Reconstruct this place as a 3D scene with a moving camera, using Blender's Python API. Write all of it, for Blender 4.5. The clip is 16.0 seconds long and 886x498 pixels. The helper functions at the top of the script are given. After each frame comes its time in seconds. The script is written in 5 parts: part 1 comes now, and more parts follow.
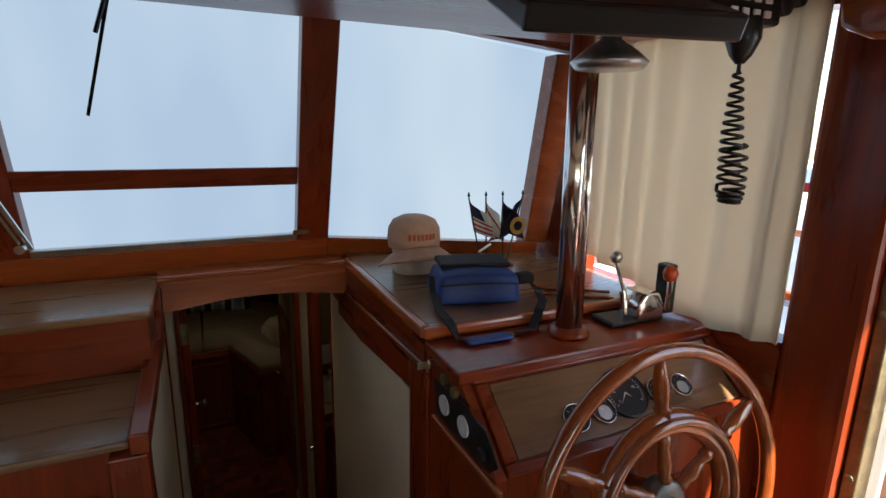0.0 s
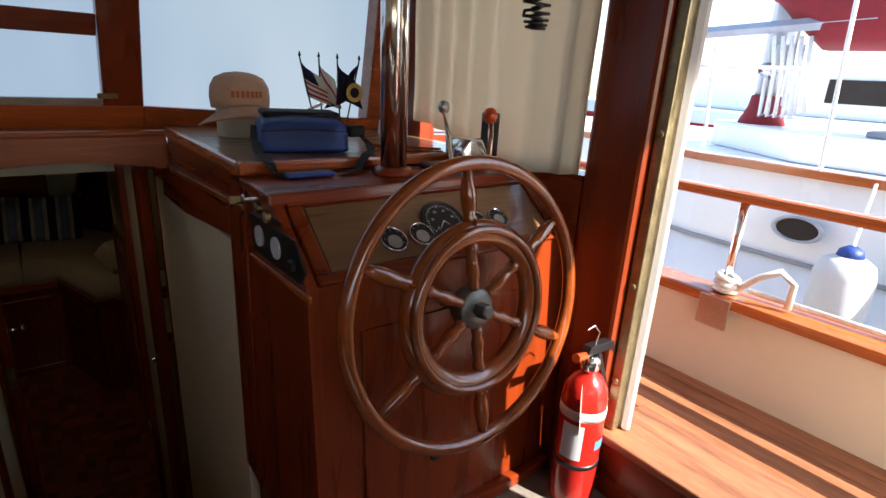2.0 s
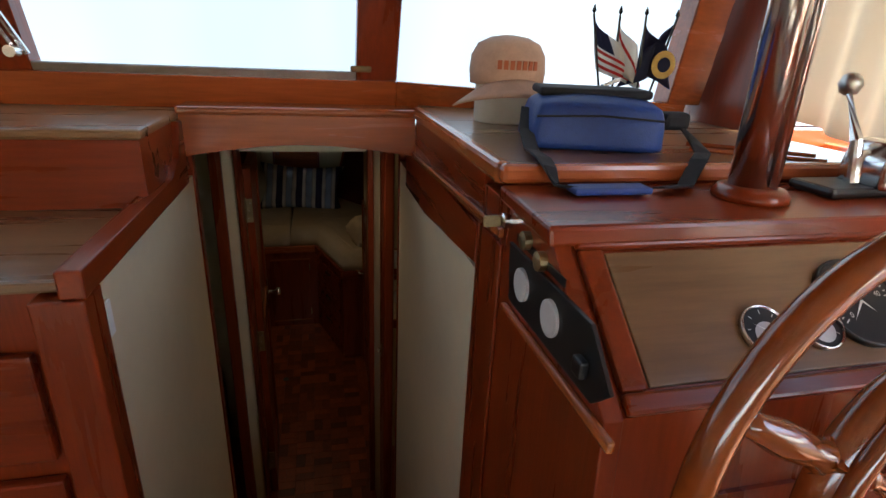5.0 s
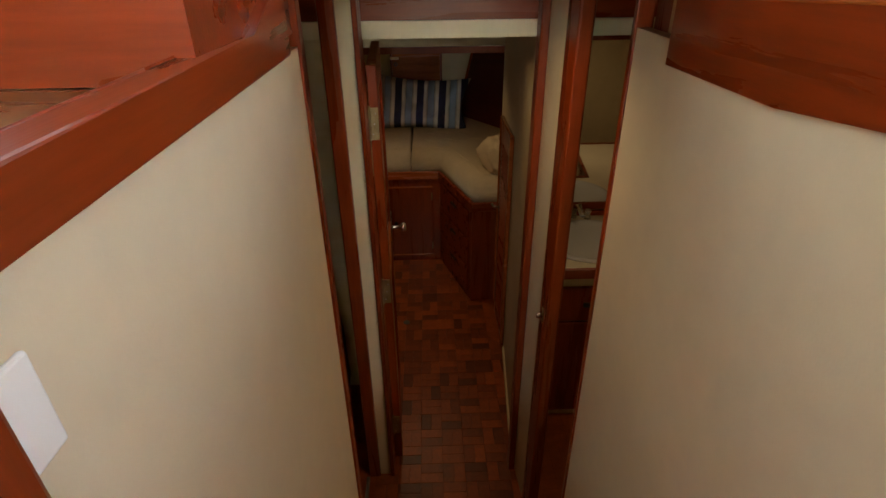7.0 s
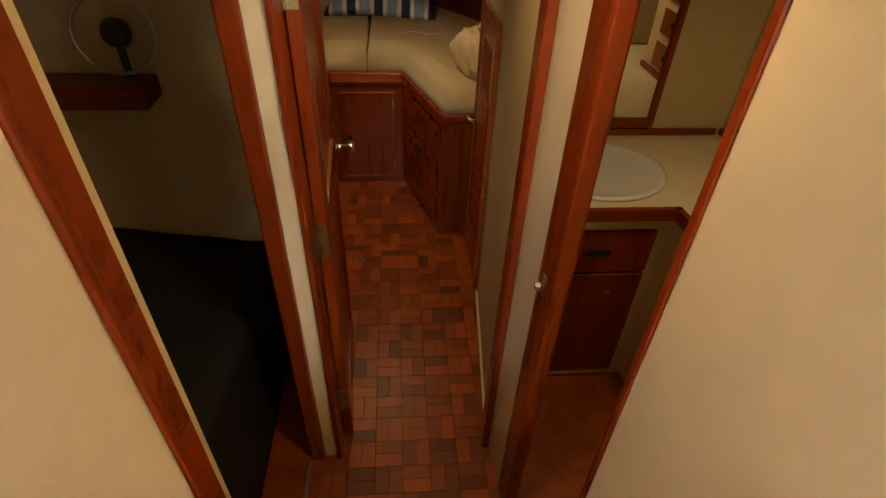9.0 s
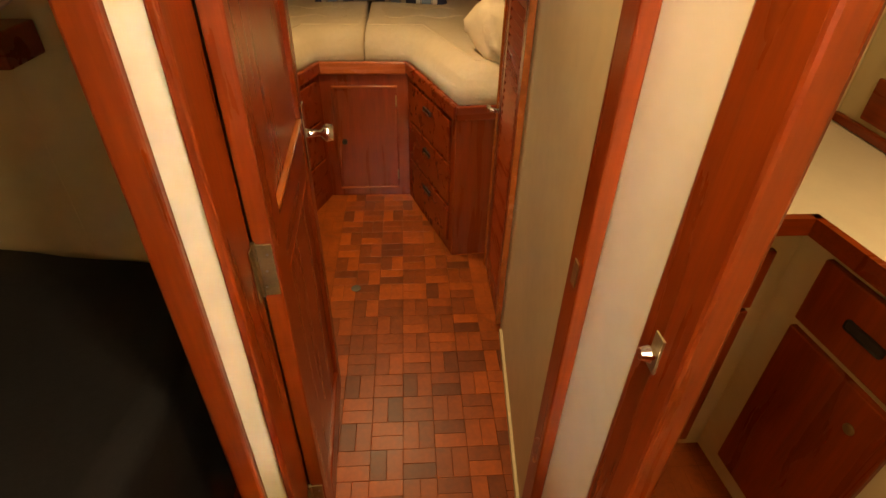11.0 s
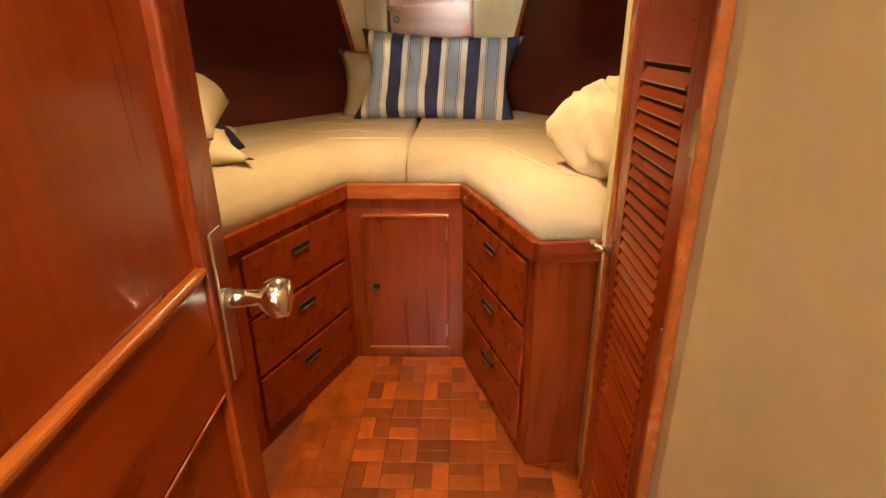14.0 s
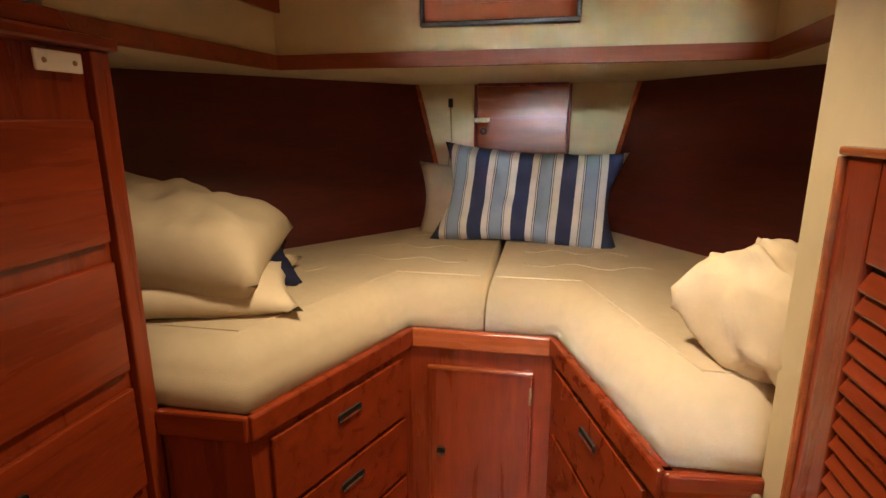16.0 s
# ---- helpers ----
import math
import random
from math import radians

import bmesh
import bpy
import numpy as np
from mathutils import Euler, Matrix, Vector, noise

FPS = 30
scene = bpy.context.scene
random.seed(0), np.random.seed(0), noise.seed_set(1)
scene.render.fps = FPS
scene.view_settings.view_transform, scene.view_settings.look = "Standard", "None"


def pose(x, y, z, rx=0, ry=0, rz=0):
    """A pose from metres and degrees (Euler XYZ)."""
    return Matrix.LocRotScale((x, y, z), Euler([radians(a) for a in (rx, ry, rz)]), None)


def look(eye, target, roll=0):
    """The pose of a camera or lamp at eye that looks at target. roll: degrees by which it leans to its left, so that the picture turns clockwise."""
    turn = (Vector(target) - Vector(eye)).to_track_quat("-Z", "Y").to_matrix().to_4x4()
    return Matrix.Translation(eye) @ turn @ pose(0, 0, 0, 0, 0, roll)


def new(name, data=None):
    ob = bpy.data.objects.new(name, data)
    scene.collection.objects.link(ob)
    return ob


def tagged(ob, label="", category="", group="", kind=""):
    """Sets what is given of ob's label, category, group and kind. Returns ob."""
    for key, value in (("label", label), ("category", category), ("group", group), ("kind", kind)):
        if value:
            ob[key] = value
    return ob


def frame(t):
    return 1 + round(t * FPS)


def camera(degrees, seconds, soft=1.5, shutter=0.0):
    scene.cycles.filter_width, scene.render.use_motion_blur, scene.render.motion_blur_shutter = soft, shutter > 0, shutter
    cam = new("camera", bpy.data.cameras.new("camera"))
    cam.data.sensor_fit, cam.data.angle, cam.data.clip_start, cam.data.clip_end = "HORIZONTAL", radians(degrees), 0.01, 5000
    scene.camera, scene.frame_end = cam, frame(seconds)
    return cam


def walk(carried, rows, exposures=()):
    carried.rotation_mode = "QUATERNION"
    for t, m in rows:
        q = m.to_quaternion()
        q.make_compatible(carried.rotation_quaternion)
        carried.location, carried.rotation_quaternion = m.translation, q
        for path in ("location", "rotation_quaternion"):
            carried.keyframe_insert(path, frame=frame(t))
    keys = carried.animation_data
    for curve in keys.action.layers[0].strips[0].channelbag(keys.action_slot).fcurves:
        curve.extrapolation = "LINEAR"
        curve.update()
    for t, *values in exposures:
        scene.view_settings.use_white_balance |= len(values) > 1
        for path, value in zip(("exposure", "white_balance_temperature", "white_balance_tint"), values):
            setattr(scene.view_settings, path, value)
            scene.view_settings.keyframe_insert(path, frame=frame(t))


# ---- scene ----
cam = camera(80.0, 16.0)
PATH = [
    (0, (-0.132, 1.726, 1.824), (0.684, 3.495, 1.373), 0.9),
    (0.5, (-0.112, 1.712, 1.782), (0.863, 3.380, 1.266), 1.5),
    (1, (-0.094, 1.693, 1.712), (1.005, 3.276, 1.180), 1.9),
    (1.5, (-0.082, 1.658, 1.644), (1.101, 3.169, 1.080), 2.9),
    (2, (-0.044, 1.612, 1.578), (1.142, 3.096, 0.952), 3.3),
    (2.5, (-0.016, 1.614, 1.534), (1.146, 3.074, 0.816), 5.0),
    (3, (0.070, 1.657, 1.480), (1.101, 3.168, 0.672), 4.4),
    (3.5, (0.128, 1.735, 1.477), (1.043, 3.302, 0.636), 4.4),
    (4, (0.152, 1.804, 1.508), (0.914, 3.479, 0.724), 4.6),
    (4.5, (0.129, 1.907, 1.537), (0.709, 3.670, 0.792), 3.2),
    (5, (0.061, 2.078, 1.523), (0.497, 3.895, 0.810), 2.6),
    (7.5, (-0.083, 2.884, 1.226), (-0.066, 4.564, 0.14), -1.1),
    (8, (-0.07, 3.048, 1.169), (0.021, 4.657, -0.015), 1.0),
    (10.5, (-0.026, 3.603, 0.809), (0.152, 5.144, -0.454), 3.0),
    (11, (-0.015, 3.752, 0.702), (0.108, 5.366, -0.482), 1.4),
    (11.5, (0.005, 3.869, 0.619), (0.062, 5.537, -0.484), 0.4),
    (12, (-0.004, 4.001, 0.522), (0.002, 5.721, -0.498), 0.0),
    (12.5, (-0.036, 4.114, 0.447), (-0.053, 5.845, -0.555), -1.0),
    (13, (0.034, 4.252, 0.321), (-0.053, 6.056, -0.539), -0.6),
    (13.5, (-0.004, 4.372, 0.36), (-0.064, 6.203, -0.442), -0.8),
    (14, (-0.018, 4.513, 0.407), (-0.087, 6.367, -0.339), -0.5),
    (14.5, (-0.031, 4.673, 0.45), (-0.166, 6.554, -0.215), -0.8),
    (15, (-0.06, 4.774, 0.478), (-0.272, 6.684, -0.075), -0.7),
    (15.5, (-0.053, 4.859, 0.505), (-0.365, 6.772, 0.012), -0.6),
    (16, (-0.05, 4.902, 0.528), (-0.428, 6.81, 0.064), -0.1),
]
EXPO = [(0, 1.9, 6500, 10), (2, 1.75, 6500, 10), (3.5, 1.7, 6500, 10), (4.2, 2.15, 6500, 10), (5.0, 2.85, 6600, 10), (7.3, 4.5, 8000, 10), (8.2, 4.95, 8900, 10), (10.3, 6.4, 9000, 10),
        (11, 6.85, 9000, 10), (12.5, 7.65, 9000, 10), (14.5, 7.7, 7600, 10), (15.2, 7.45, 6700, 10), (16, 7.5, 6100, 10)]
walk(cam, [(t, look(eye, target, roll)) for t, eye, target, roll in PATH], EXPO)

# ---- world, sun, lamps ----
SUN_TO = Vector((0.25, -0.73, 0.64)).normalized()
world = bpy.data.worlds.new("world")
scene.world = world
world.use_nodes = True
wn = world.node_tree
sky = wn.nodes.new("ShaderNodeTexSky")
sky.sky_type = 'NISHITA'
sky.sun_disc = False
sky.sun_elevation = math.asin(SUN_TO.z)
sky.sun_rotation = math.atan2(SUN_TO.x, SUN_TO.y)
wn.links.new(sky.outputs[0], wn.nodes["Background"].inputs[0])
wn.nodes["Background"].inputs[1].default_value = 0.15
sun = bpy.data.lights.new("sun", 'SUN')
sun.energy, sun.angle, sun.color = 5.0, radians(0.5), (1.0, 0.95, 0.86)
sun_ob = new("sun", sun)
sun_ob.matrix_world = look(SUN_TO * 20, (0, 0, 0))


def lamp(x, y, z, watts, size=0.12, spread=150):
    d = bpy.data.lights.new("unseen_lamp_light", 'AREA')
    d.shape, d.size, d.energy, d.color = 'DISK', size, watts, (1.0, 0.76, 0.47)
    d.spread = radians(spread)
    o = new("unseen_lamp_light", d)
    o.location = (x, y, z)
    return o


# unseen warm lamps: berth and lobby inferred, passage and washroom added as fill
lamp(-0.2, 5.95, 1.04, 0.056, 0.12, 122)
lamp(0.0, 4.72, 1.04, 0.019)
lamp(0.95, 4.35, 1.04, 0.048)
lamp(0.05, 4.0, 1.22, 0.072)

# ---- materials ----
MATS = {}


def mat(name, color, rough=0.5, metal=0.0, var=0.15, scale=6.0, bump=0.0, bscale=60.0, stretch=(1, 1, 1), coat=0.0, spec=0.5, rnd=0.0, dark=None, trans=0.0):
    m = bpy.data.materials.new(name)
    m.use_nodes = True
    nt = m.node_tree
    N, Lk = nt.nodes.new, nt.links.new
    b = nt.nodes["Principled BSDF"]
    b.inputs["Roughness"].default_value = rough
    b.inputs["Metallic"].default_value = metal
    b.inputs["Coat Weight"].default_value = coat
    b.inputs["Coat Roughness"].default_value = 0.12
    b.inputs["Specular IOR Level"].default_value = spec
    b.inputs["Transmission Weight"].default_value = trans
    geo = N("ShaderNodeTexCoord")
    mp = N("ShaderNodeMapping")
    mp.inputs["Scale"].default_value = stretch
    Lk(geo.outputs["Object"], mp.inputs[0])
    n1 = N("ShaderNodeTexNoise")
    n1.inputs["Scale"].default_value, n1.inputs["Detail"].default_value = scale, 6
    n1.inputs["Distortion"].default_value = 0.6
    Lk(mp.outputs[0], n1.inputs["Vector"])
    n2 = N("ShaderNodeTexNoise")
    n2.inputs["Scale"].default_value, n2.inputs["Detail"].default_value = scale * 7, 4
    Lk(mp.outputs[0], n2.inputs["Vector"])
    mx = N("ShaderNodeMath")
    mx.operation = 'MULTIPLY_ADD'
    mx.inputs[1].default_value = 0.45
    Lk(n2.outputs[0], mx.inputs[0])
    Lk(n1.outputs[0], mx.inputs[2])
    ramp = N("ShaderNodeValToRGB")
    c = Vector(color)
    d = Vector(dark) if dark else c * (1 - var)
    ramp.color_ramp.elements[0].position, ramp.color_ramp.elements[0].color = 0.45, (*d, 1)
    ramp.color_ramp.elements[1].position, ramp.color_ramp.elements[1].color = 0.95, (*(c * (1 + var)), 1)
    Lk(mx.outputs[0], ramp.inputs[0])
    out = ramp.outputs[0]
    if rnd:
        oi = N("ShaderNodeObjectInfo")
        mr = N("ShaderNodeMapRange")
        mr.inputs["To Min"].default_value, mr.inputs["To Max"].default_value = 1 - rnd, 1 + rnd
        Lk(oi.outputs["Random"], mr.inputs["Value"])
        vm = N("ShaderNodeVectorMath")
        vm.operation = 'SCALE'
        Lk(out, vm.inputs[0])
        Lk(mr.outputs[0], vm.inputs["Scale"])
        out = vm.outputs[0]
    Lk(out, b.inputs["Base Color"])
    rr = N("ShaderNodeMapRange")
    rr.inputs["To Min"].default_value, rr.inputs["To Max"].default_value = max(0.02, rough * 0.75), min(1, rough * 1.3)
    Lk(n1.outputs[0], rr.inputs["Value"])
    Lk(rr.outputs[0], b.inputs["Roughness"])
    if bump:
        n3 = N("ShaderNodeTexNoise")
        n3.inputs["Scale"].default_value, n3.inputs["Detail"].default_value = bscale, 3
        Lk(mp.outputs[0], n3.inputs["Vector"])
        bp = N("ShaderNodeBump")
        bp.inputs["Strength"].default_value, bp.inputs["Distance"].default_value = bump, 0.004
        Lk(n3.outputs[0], bp.inputs["Height"])
        Lk(bp.outputs[0], b.inputs["Normal"])
    MATS[name] = m
    return m


V_, H_, Y_ = (9, 9, 0.7), (0.7, 9, 9), (9, 0.7, 9)
RED = (0.20, 0.028, 0.005)
mahog_v = mat("mahogany_upright", RED, 0.28, var=0.3, scale=2.2, stretch=V_, coat=0.16, bump=0.05, bscale=30, spec=0.35)
mahog_h = mat("mahogany_across", RED, 0.28, var=0.3, scale=2.2, stretch=H_, coat=0.16, bump=0.05, bscale=30, spec=0.35)
mahog_y = mat("mahogany_along", RED, 0.28, var=0.3, scale=2.2, stretch=Y_, coat=0.16, bump=0.05, bscale=30, spec=0.35)
hull_m = mat("mahogany_hull_lining", (0.10, 0.011, 0.004), 0.5, var=0.35, scale=1.6, stretch=(1, 1, 7), bump=0.05, bscale=30)
teak = mat("varnished_teak", (0.33, 0.075, 0.018), 0.25, var=0.35, scale=2.0, stretch=H_, coat=0.5, bump=0.05, bscale=30)
teak_y = mat("varnished_teak_along", (0.36, 0.095, 0.022), 0.25, var=0.35, scale=2.0, stretch=Y_, coat=0.5, bump=0.05, bscale=30)
shelf_m = mat("satin_shelf_edge", (0.22, 0.045, 0.010), 0.55, var=0.3, scale=2.2, stretch=H_, bump=0.05, bscale=30)
laminate = mat("brown_laminate", (0.20, 0.105, 0.048), 0.28, var=0.3, scale=2.4, stretch=H_, coat=0.2, bump=0.03)
wheel_m = mat("wheel_varnish", (0.24, 0.052, 0.009), 0.16, var=0.35, scale=8, coat=0.8)
cream = mat("cream_vinyl", (0.72, 0.62, 0.44), 0.42, var=0.06, scale=3, bump=0.06, bscale=240)
cream_cloth = mat("cream_wall_cloth", (0.60, 0.50, 0.31), 0.7, var=0.08, scale=3, bump=0.12, bscale=300, stretch=(1, 1, 1))
counter_m = mat("cream_counter_laminate", (0.72, 0.64, 0.48), 0.3, var=0.04, scale=12)
linen = mat("beige_bed_linen", (0.50, 0.40, 0.26), 0.85, var=0.08, scale=5, bump=0.2, bscale=420)
duvet_m = mat("pale_gold_duvet", (0.62, 0.50, 0.33), 0.75, var=0.08, scale=5, bump=0.12, bscale=160)
curtain_m = mat("ivory_curtain", (0.66, 0.60, 0.48), 0.8, var=0.06, scale=4, bump=0.1, bscale=300)


def thin_cloth(m, color, fac):
    """Let daylight shine through a thin cloth."""
    t = m.node_tree
    a = t.nodes.new("ShaderNodeBsdfTranslucent")
    a.inputs[0].default_value = (*color, 1)
    x = t.nodes.new("ShaderNodeMixShader")
    x.inputs[0].default_value = fac
    t.links.new(t.nodes["Principled BSDF"].outputs[0], x.inputs[1])
    t.links.new(a.outputs[0], x.inputs[2])
    t.links.new(x.outputs[0], t.nodes["Material Output"].inputs[0])


thin_cloth(curtain_m, (0.86, 0.78, 0.62), 0.62)
white = mat("white_paint", (0.80, 0.80, 0.78), 0.35, var=0.03, scale=3)
offwhite = mat("cream_gelcoat", (0.78, 0.70, 0.58), 0.4, var=0.03, scale=3)
sink_m = mat("white_porcelain", (0.75, 0.78, 0.82), 0.1, var=0.02, scale=3, coat=0.5)
chrome = mat("polished_chrome", (0.86, 0.86, 0.86), 0.16, 1.0, var=0.03, scale=8)
steel = mat("brushed_steel", (0.55, 0.54, 0.52), 0.35, 1.0, var=0.15, scale=12, bump=0.05)
brass = mat("aged_brass", (0.35, 0.28, 0.16), 0.4, 0.9, var=0.3, scale=30)
iron = mat("grey_hub_metal", (0.16, 0.16, 0.14), 0.45, 0.8, var=0.2, scale=30)
black = mat("black_plastic", (0.012, 0.012, 0.013), 0.35, var=0.2, scale=20)
blackcloth = mat("black_cloth", (0.012, 0.013, 0.018), 0.9, var=0.3, scale=8, bump=0.2, bscale=200)
bag_m = mat("blue_nylon", (0.012, 0.045, 0.22), 0.5, var=0.2, scale=10, bump=0.25, bscale=420)
navy = mat("navy_cloth", (0.012, 0.016, 0.05), 0.8, var=0.15, scale=20, bump=0.1)
redcloth = mat("red_cloth", (0.5, 0.03, 0.03), 0.8, var=0.15, scale=20)
whitecloth = mat("white_cloth", (0.72, 0.70, 0.66), 0.8, var=0.06, scale=20)
thin_cloth(whitecloth, (0.8, 0.78, 0.74), 0.6)
thin_cloth(redcloth, (0.6, 0.05, 0.04), 0.5)
thin_cloth(navy, (0.03, 0.04, 0.13), 0.3)
goldprint = mat("gold_print", (0.5, 0.36, 0.10), 0.7, var=0.2, scale=60)
capcloth = mat("pale_tan_cap_cloth", (0.52, 0.34, 0.25), 0.9, var=0.12, scale=30, bump=0.2, bscale=300)
capletter = mat("rust_stitching", (0.45, 0.12, 0.05), 0.9, var=0.1)
canister_m = mat("cream_canister", (0.62, 0.58, 0.50), 0.4, var=0.05, scale=10)
redpaint = mat("red_enamel", (0.50, 0.018, 0.012), 0.22, var=0.1, scale=10, coat=0.5)
label_w = mat("white_label", (0.75, 0.75, 0.75), 0.5, var=0.05)
label_b = mat("blue_label", (0.08, 0.25, 0.5), 0.5, var=0.05)
orange = mat("orange_knob", (0.6, 0.07, 0.015), 0.25, var=0.1, coat=0.4)
dial = mat("black_dial", (0.01, 0.01, 0.012), 0.3, var=0.1)
mark = mat("white_dial_marks", (0.75, 0.75, 0.72), 0.5, var=0.03)
carpet = mat("grey_carpet", (0.22, 0.19, 0.16), 0.95, var=0.2, scale=40, bump=0.5, bscale=500)
parq = mat("parquet_teak", (0.26, 0.052, 0.008), 0.38, var=0.35, scale=3, stretch=(3, 3, 3), coat=0.0, rnd=0.5, bump=0.04, bscale=60)
parq_joint = mat("parquet_joint", (0.18, 0.036, 0.006), 0.8, var=0.2)
deckteak = mat("weathered_deck_teak", (0.26, 0.10, 0.045), 0.55, var=0.5, scale=3, stretch=(9, 0.8, 9), bump=0.2)
canvas = mat("maroon_canvas", (0.20, 0.012, 0.02), 0.85, var=0.2, scale=6, bump=0.2)
boatwhite = mat("white_gelcoat", (0.82, 0.84, 0.86), 0.25, var=0.03, scale=2)
boatgrey = mat("pale_grey_stripe", (0.25, 0.27, 0.30), 0.4, var=0.1)
alum = mat("weathered_aluminium", (0.42, 0.45, 0.5), 0.45, 0.5, var=0.12, scale=10)
rope = mat("white_rope", (0.78, 0.77, 0.74), 0.85, var=0.1, scale=60, bump=0.5, bscale=200)
fender_m = mat("grey_fender_cover", (0.55, 0.55, 0.56), 0.9, var=0.06, bump=0.2)
water_m = mat("harbour_water", (0.02, 0.04, 0.05), 0.08, var=0.3, scale=2, bump=0.5, bscale=4)
paper = mat("print_paper", (0.55, 0.24, 0.16), 0.6, var=0.2, scale=25)
matboard = mat("salmon_mat_board", (0.55, 0.19, 0.09), 0.7, var=0.05)
# near-black: dark glass, and painted shade in louvre gaps and finger slots
dark_fill = mat("dark_gap", (0.02, 0.012, 0.008), 0.8, var=0.1)

# window cover: pale fabric outside the wheelhouse glass, daylight painted in as emission
cover_m = bpy.data.materials.new("glowing_window_cover")
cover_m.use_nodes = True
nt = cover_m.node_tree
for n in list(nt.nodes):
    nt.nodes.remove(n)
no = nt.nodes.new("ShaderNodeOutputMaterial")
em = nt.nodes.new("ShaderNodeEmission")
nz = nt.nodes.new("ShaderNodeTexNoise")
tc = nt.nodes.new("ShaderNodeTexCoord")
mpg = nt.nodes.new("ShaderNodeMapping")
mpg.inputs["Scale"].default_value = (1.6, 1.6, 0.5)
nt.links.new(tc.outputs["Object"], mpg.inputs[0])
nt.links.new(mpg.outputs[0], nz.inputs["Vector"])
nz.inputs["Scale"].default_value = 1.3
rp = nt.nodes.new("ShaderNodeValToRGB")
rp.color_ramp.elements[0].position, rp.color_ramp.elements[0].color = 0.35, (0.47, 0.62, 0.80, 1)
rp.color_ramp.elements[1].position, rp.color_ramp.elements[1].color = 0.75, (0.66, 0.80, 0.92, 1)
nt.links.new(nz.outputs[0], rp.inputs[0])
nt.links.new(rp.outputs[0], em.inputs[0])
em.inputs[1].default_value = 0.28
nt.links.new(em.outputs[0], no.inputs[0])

glass = bpy.data.materials.new("clear_glass")
glass.use_nodes = True
gb = glass.node_tree.nodes["Principled BSDF"]
gb.inputs["Transmission Weight"].default_value = 1.0
gb.inputs["Roughness"].default_value = 0.0
gb.inputs["IOR"].default_value = 1.02
mirror_m = mat("mirror", (0.85, 0.85, 0.85), 0.02, 1.0, var=0.0)

# striped ticking for the pillow
stripe = bpy.data.materials.new("blue_striped_ticking")
stripe.use_nodes = True
nt = stripe.node_tree
sb = nt.nodes["Principled BSDF"]
sb.inputs["Roughness"].default_value = 0.85
tc = nt.nodes.new("ShaderNodeTexCoord")
sx = nt.nodes.new("ShaderNodeSeparateXYZ")
nt.links.new(tc.outputs["Object"], sx.inputs[0])
md = nt.nodes.new("ShaderNodeMath")
md.operation = 'MULTIPLY_ADD'
md.inputs[1].default_value, md.inputs[2].default_value = 5.6, 10.2
nt.links.new(sx.outputs[0], md.inputs[0])
fr = nt.nodes.new("ShaderNodeMath")
fr.operation = 'FRACT'
nt.links.new(md.outputs[0], fr.inputs[0])
rp = nt.nodes.new("ShaderNodeValToRGB")
rp.color_ramp.interpolation = 'CONSTANT'
NV, WH, LB = (0.022, 0.025, 0.06, 1), (0.66, 0.60, 0.50, 1), (0.25, 0.32, 0.41, 1)
els = rp.color_ramp.elements
els[0].position, els[0].color = 0.0, NV
els[1].position, els[1].color = 0.26, WH
for p, c in ((0.40, NV), (0.415, WH), (0.44, NV), (0.455, LB), (0.72, NV), (0.735, WH), (0.76, NV), (0.775, WH), (0.93, NV)):
    e = els.new(p)
    e.color = c
nt.links.new(fr.outputs[0], rp.inputs[0])
nt.links.new(rp.outputs[0], sb.inputs["Base Color"])

# ---- building helpers ----


def part(name, bm, material, parent=None, label=""):
    me = bpy.data.meshes.new(name)
    bmesh.ops.recalc_face_normals(bm, faces=bm.faces)
    bm.to_mesh(me)
    bm.free()
    me.materials.append(material)
    o = new(name, me)
    if parent:
        o.parent = parent
    if label:
        o["label"] = label
    return o


def smooth(o):
    for p in o.data.polygons:
        p.use_smooth = True
    return o


def empty(name, loc, label, category, group="", kind=""):
    o = new(name)
    o.location = loc
    bpy.context.view_layer.update()
    return tagged(o, label, category, group, kind)


def rebase(o, p):
    """Give a part the origin of its thing, so that its world place stays."""
    o.parent = p
    o.matrix_parent_inverse = Matrix.Translation(p.location).inverted()
    return o


def b_box(x0, x1, y0, y1, z0, z1, bev=0.0, bm=None):
    own = bm is None
    bm = bm or bmesh.new()
    r = bmesh.ops.create_cube(bm, size=1)
    for v in r["verts"]:
        v.co = Vector(((x0 + x1) / 2 + v.co.x * (x1 - x0), (y0 + y1) / 2 + v.co.y * (y1 - y0), (z0 + z1) / 2 + v.co.z * (z1 - z0)))
    if bev:
        es = {e for v in r["verts"] for e in v.link_edges}
        bmesh.ops.bevel(bm, geom=list(es), offset=bev, segments=2, affect='EDGES', profile=0.5)
    return bm


def b_prism(poly, a0, a1, axis='z', bev=0.0):
    """Prism of a polygon: in xy for axis z, in yz for axis x, in xz for axis y."""
    bm = bmesh.new()

    def at(p, a):
        return {'z': (p[0], p[1], a), 'x': (a, p[0], p[1]), 'y': (p[0], a, p[1])}[axis]
    lo = [bm.verts.new(at(p, a0)) for p in poly]
    hi = [bm.verts.new(at(p, a1)) for p in poly]
    n = len(poly)
    bm.faces.new(lo)
    bm.faces.new(list(reversed(hi)))
    for i in range(n):
        bm.faces.new((lo[i], lo[(i + 1) % n], hi[(i + 1) % n], hi[i]))
    if bev:
        bmesh.ops.bevel(bm, geom=bm.edges[:], offset=bev, segments=2, affect='EDGES', profile=0.5)
    return bm


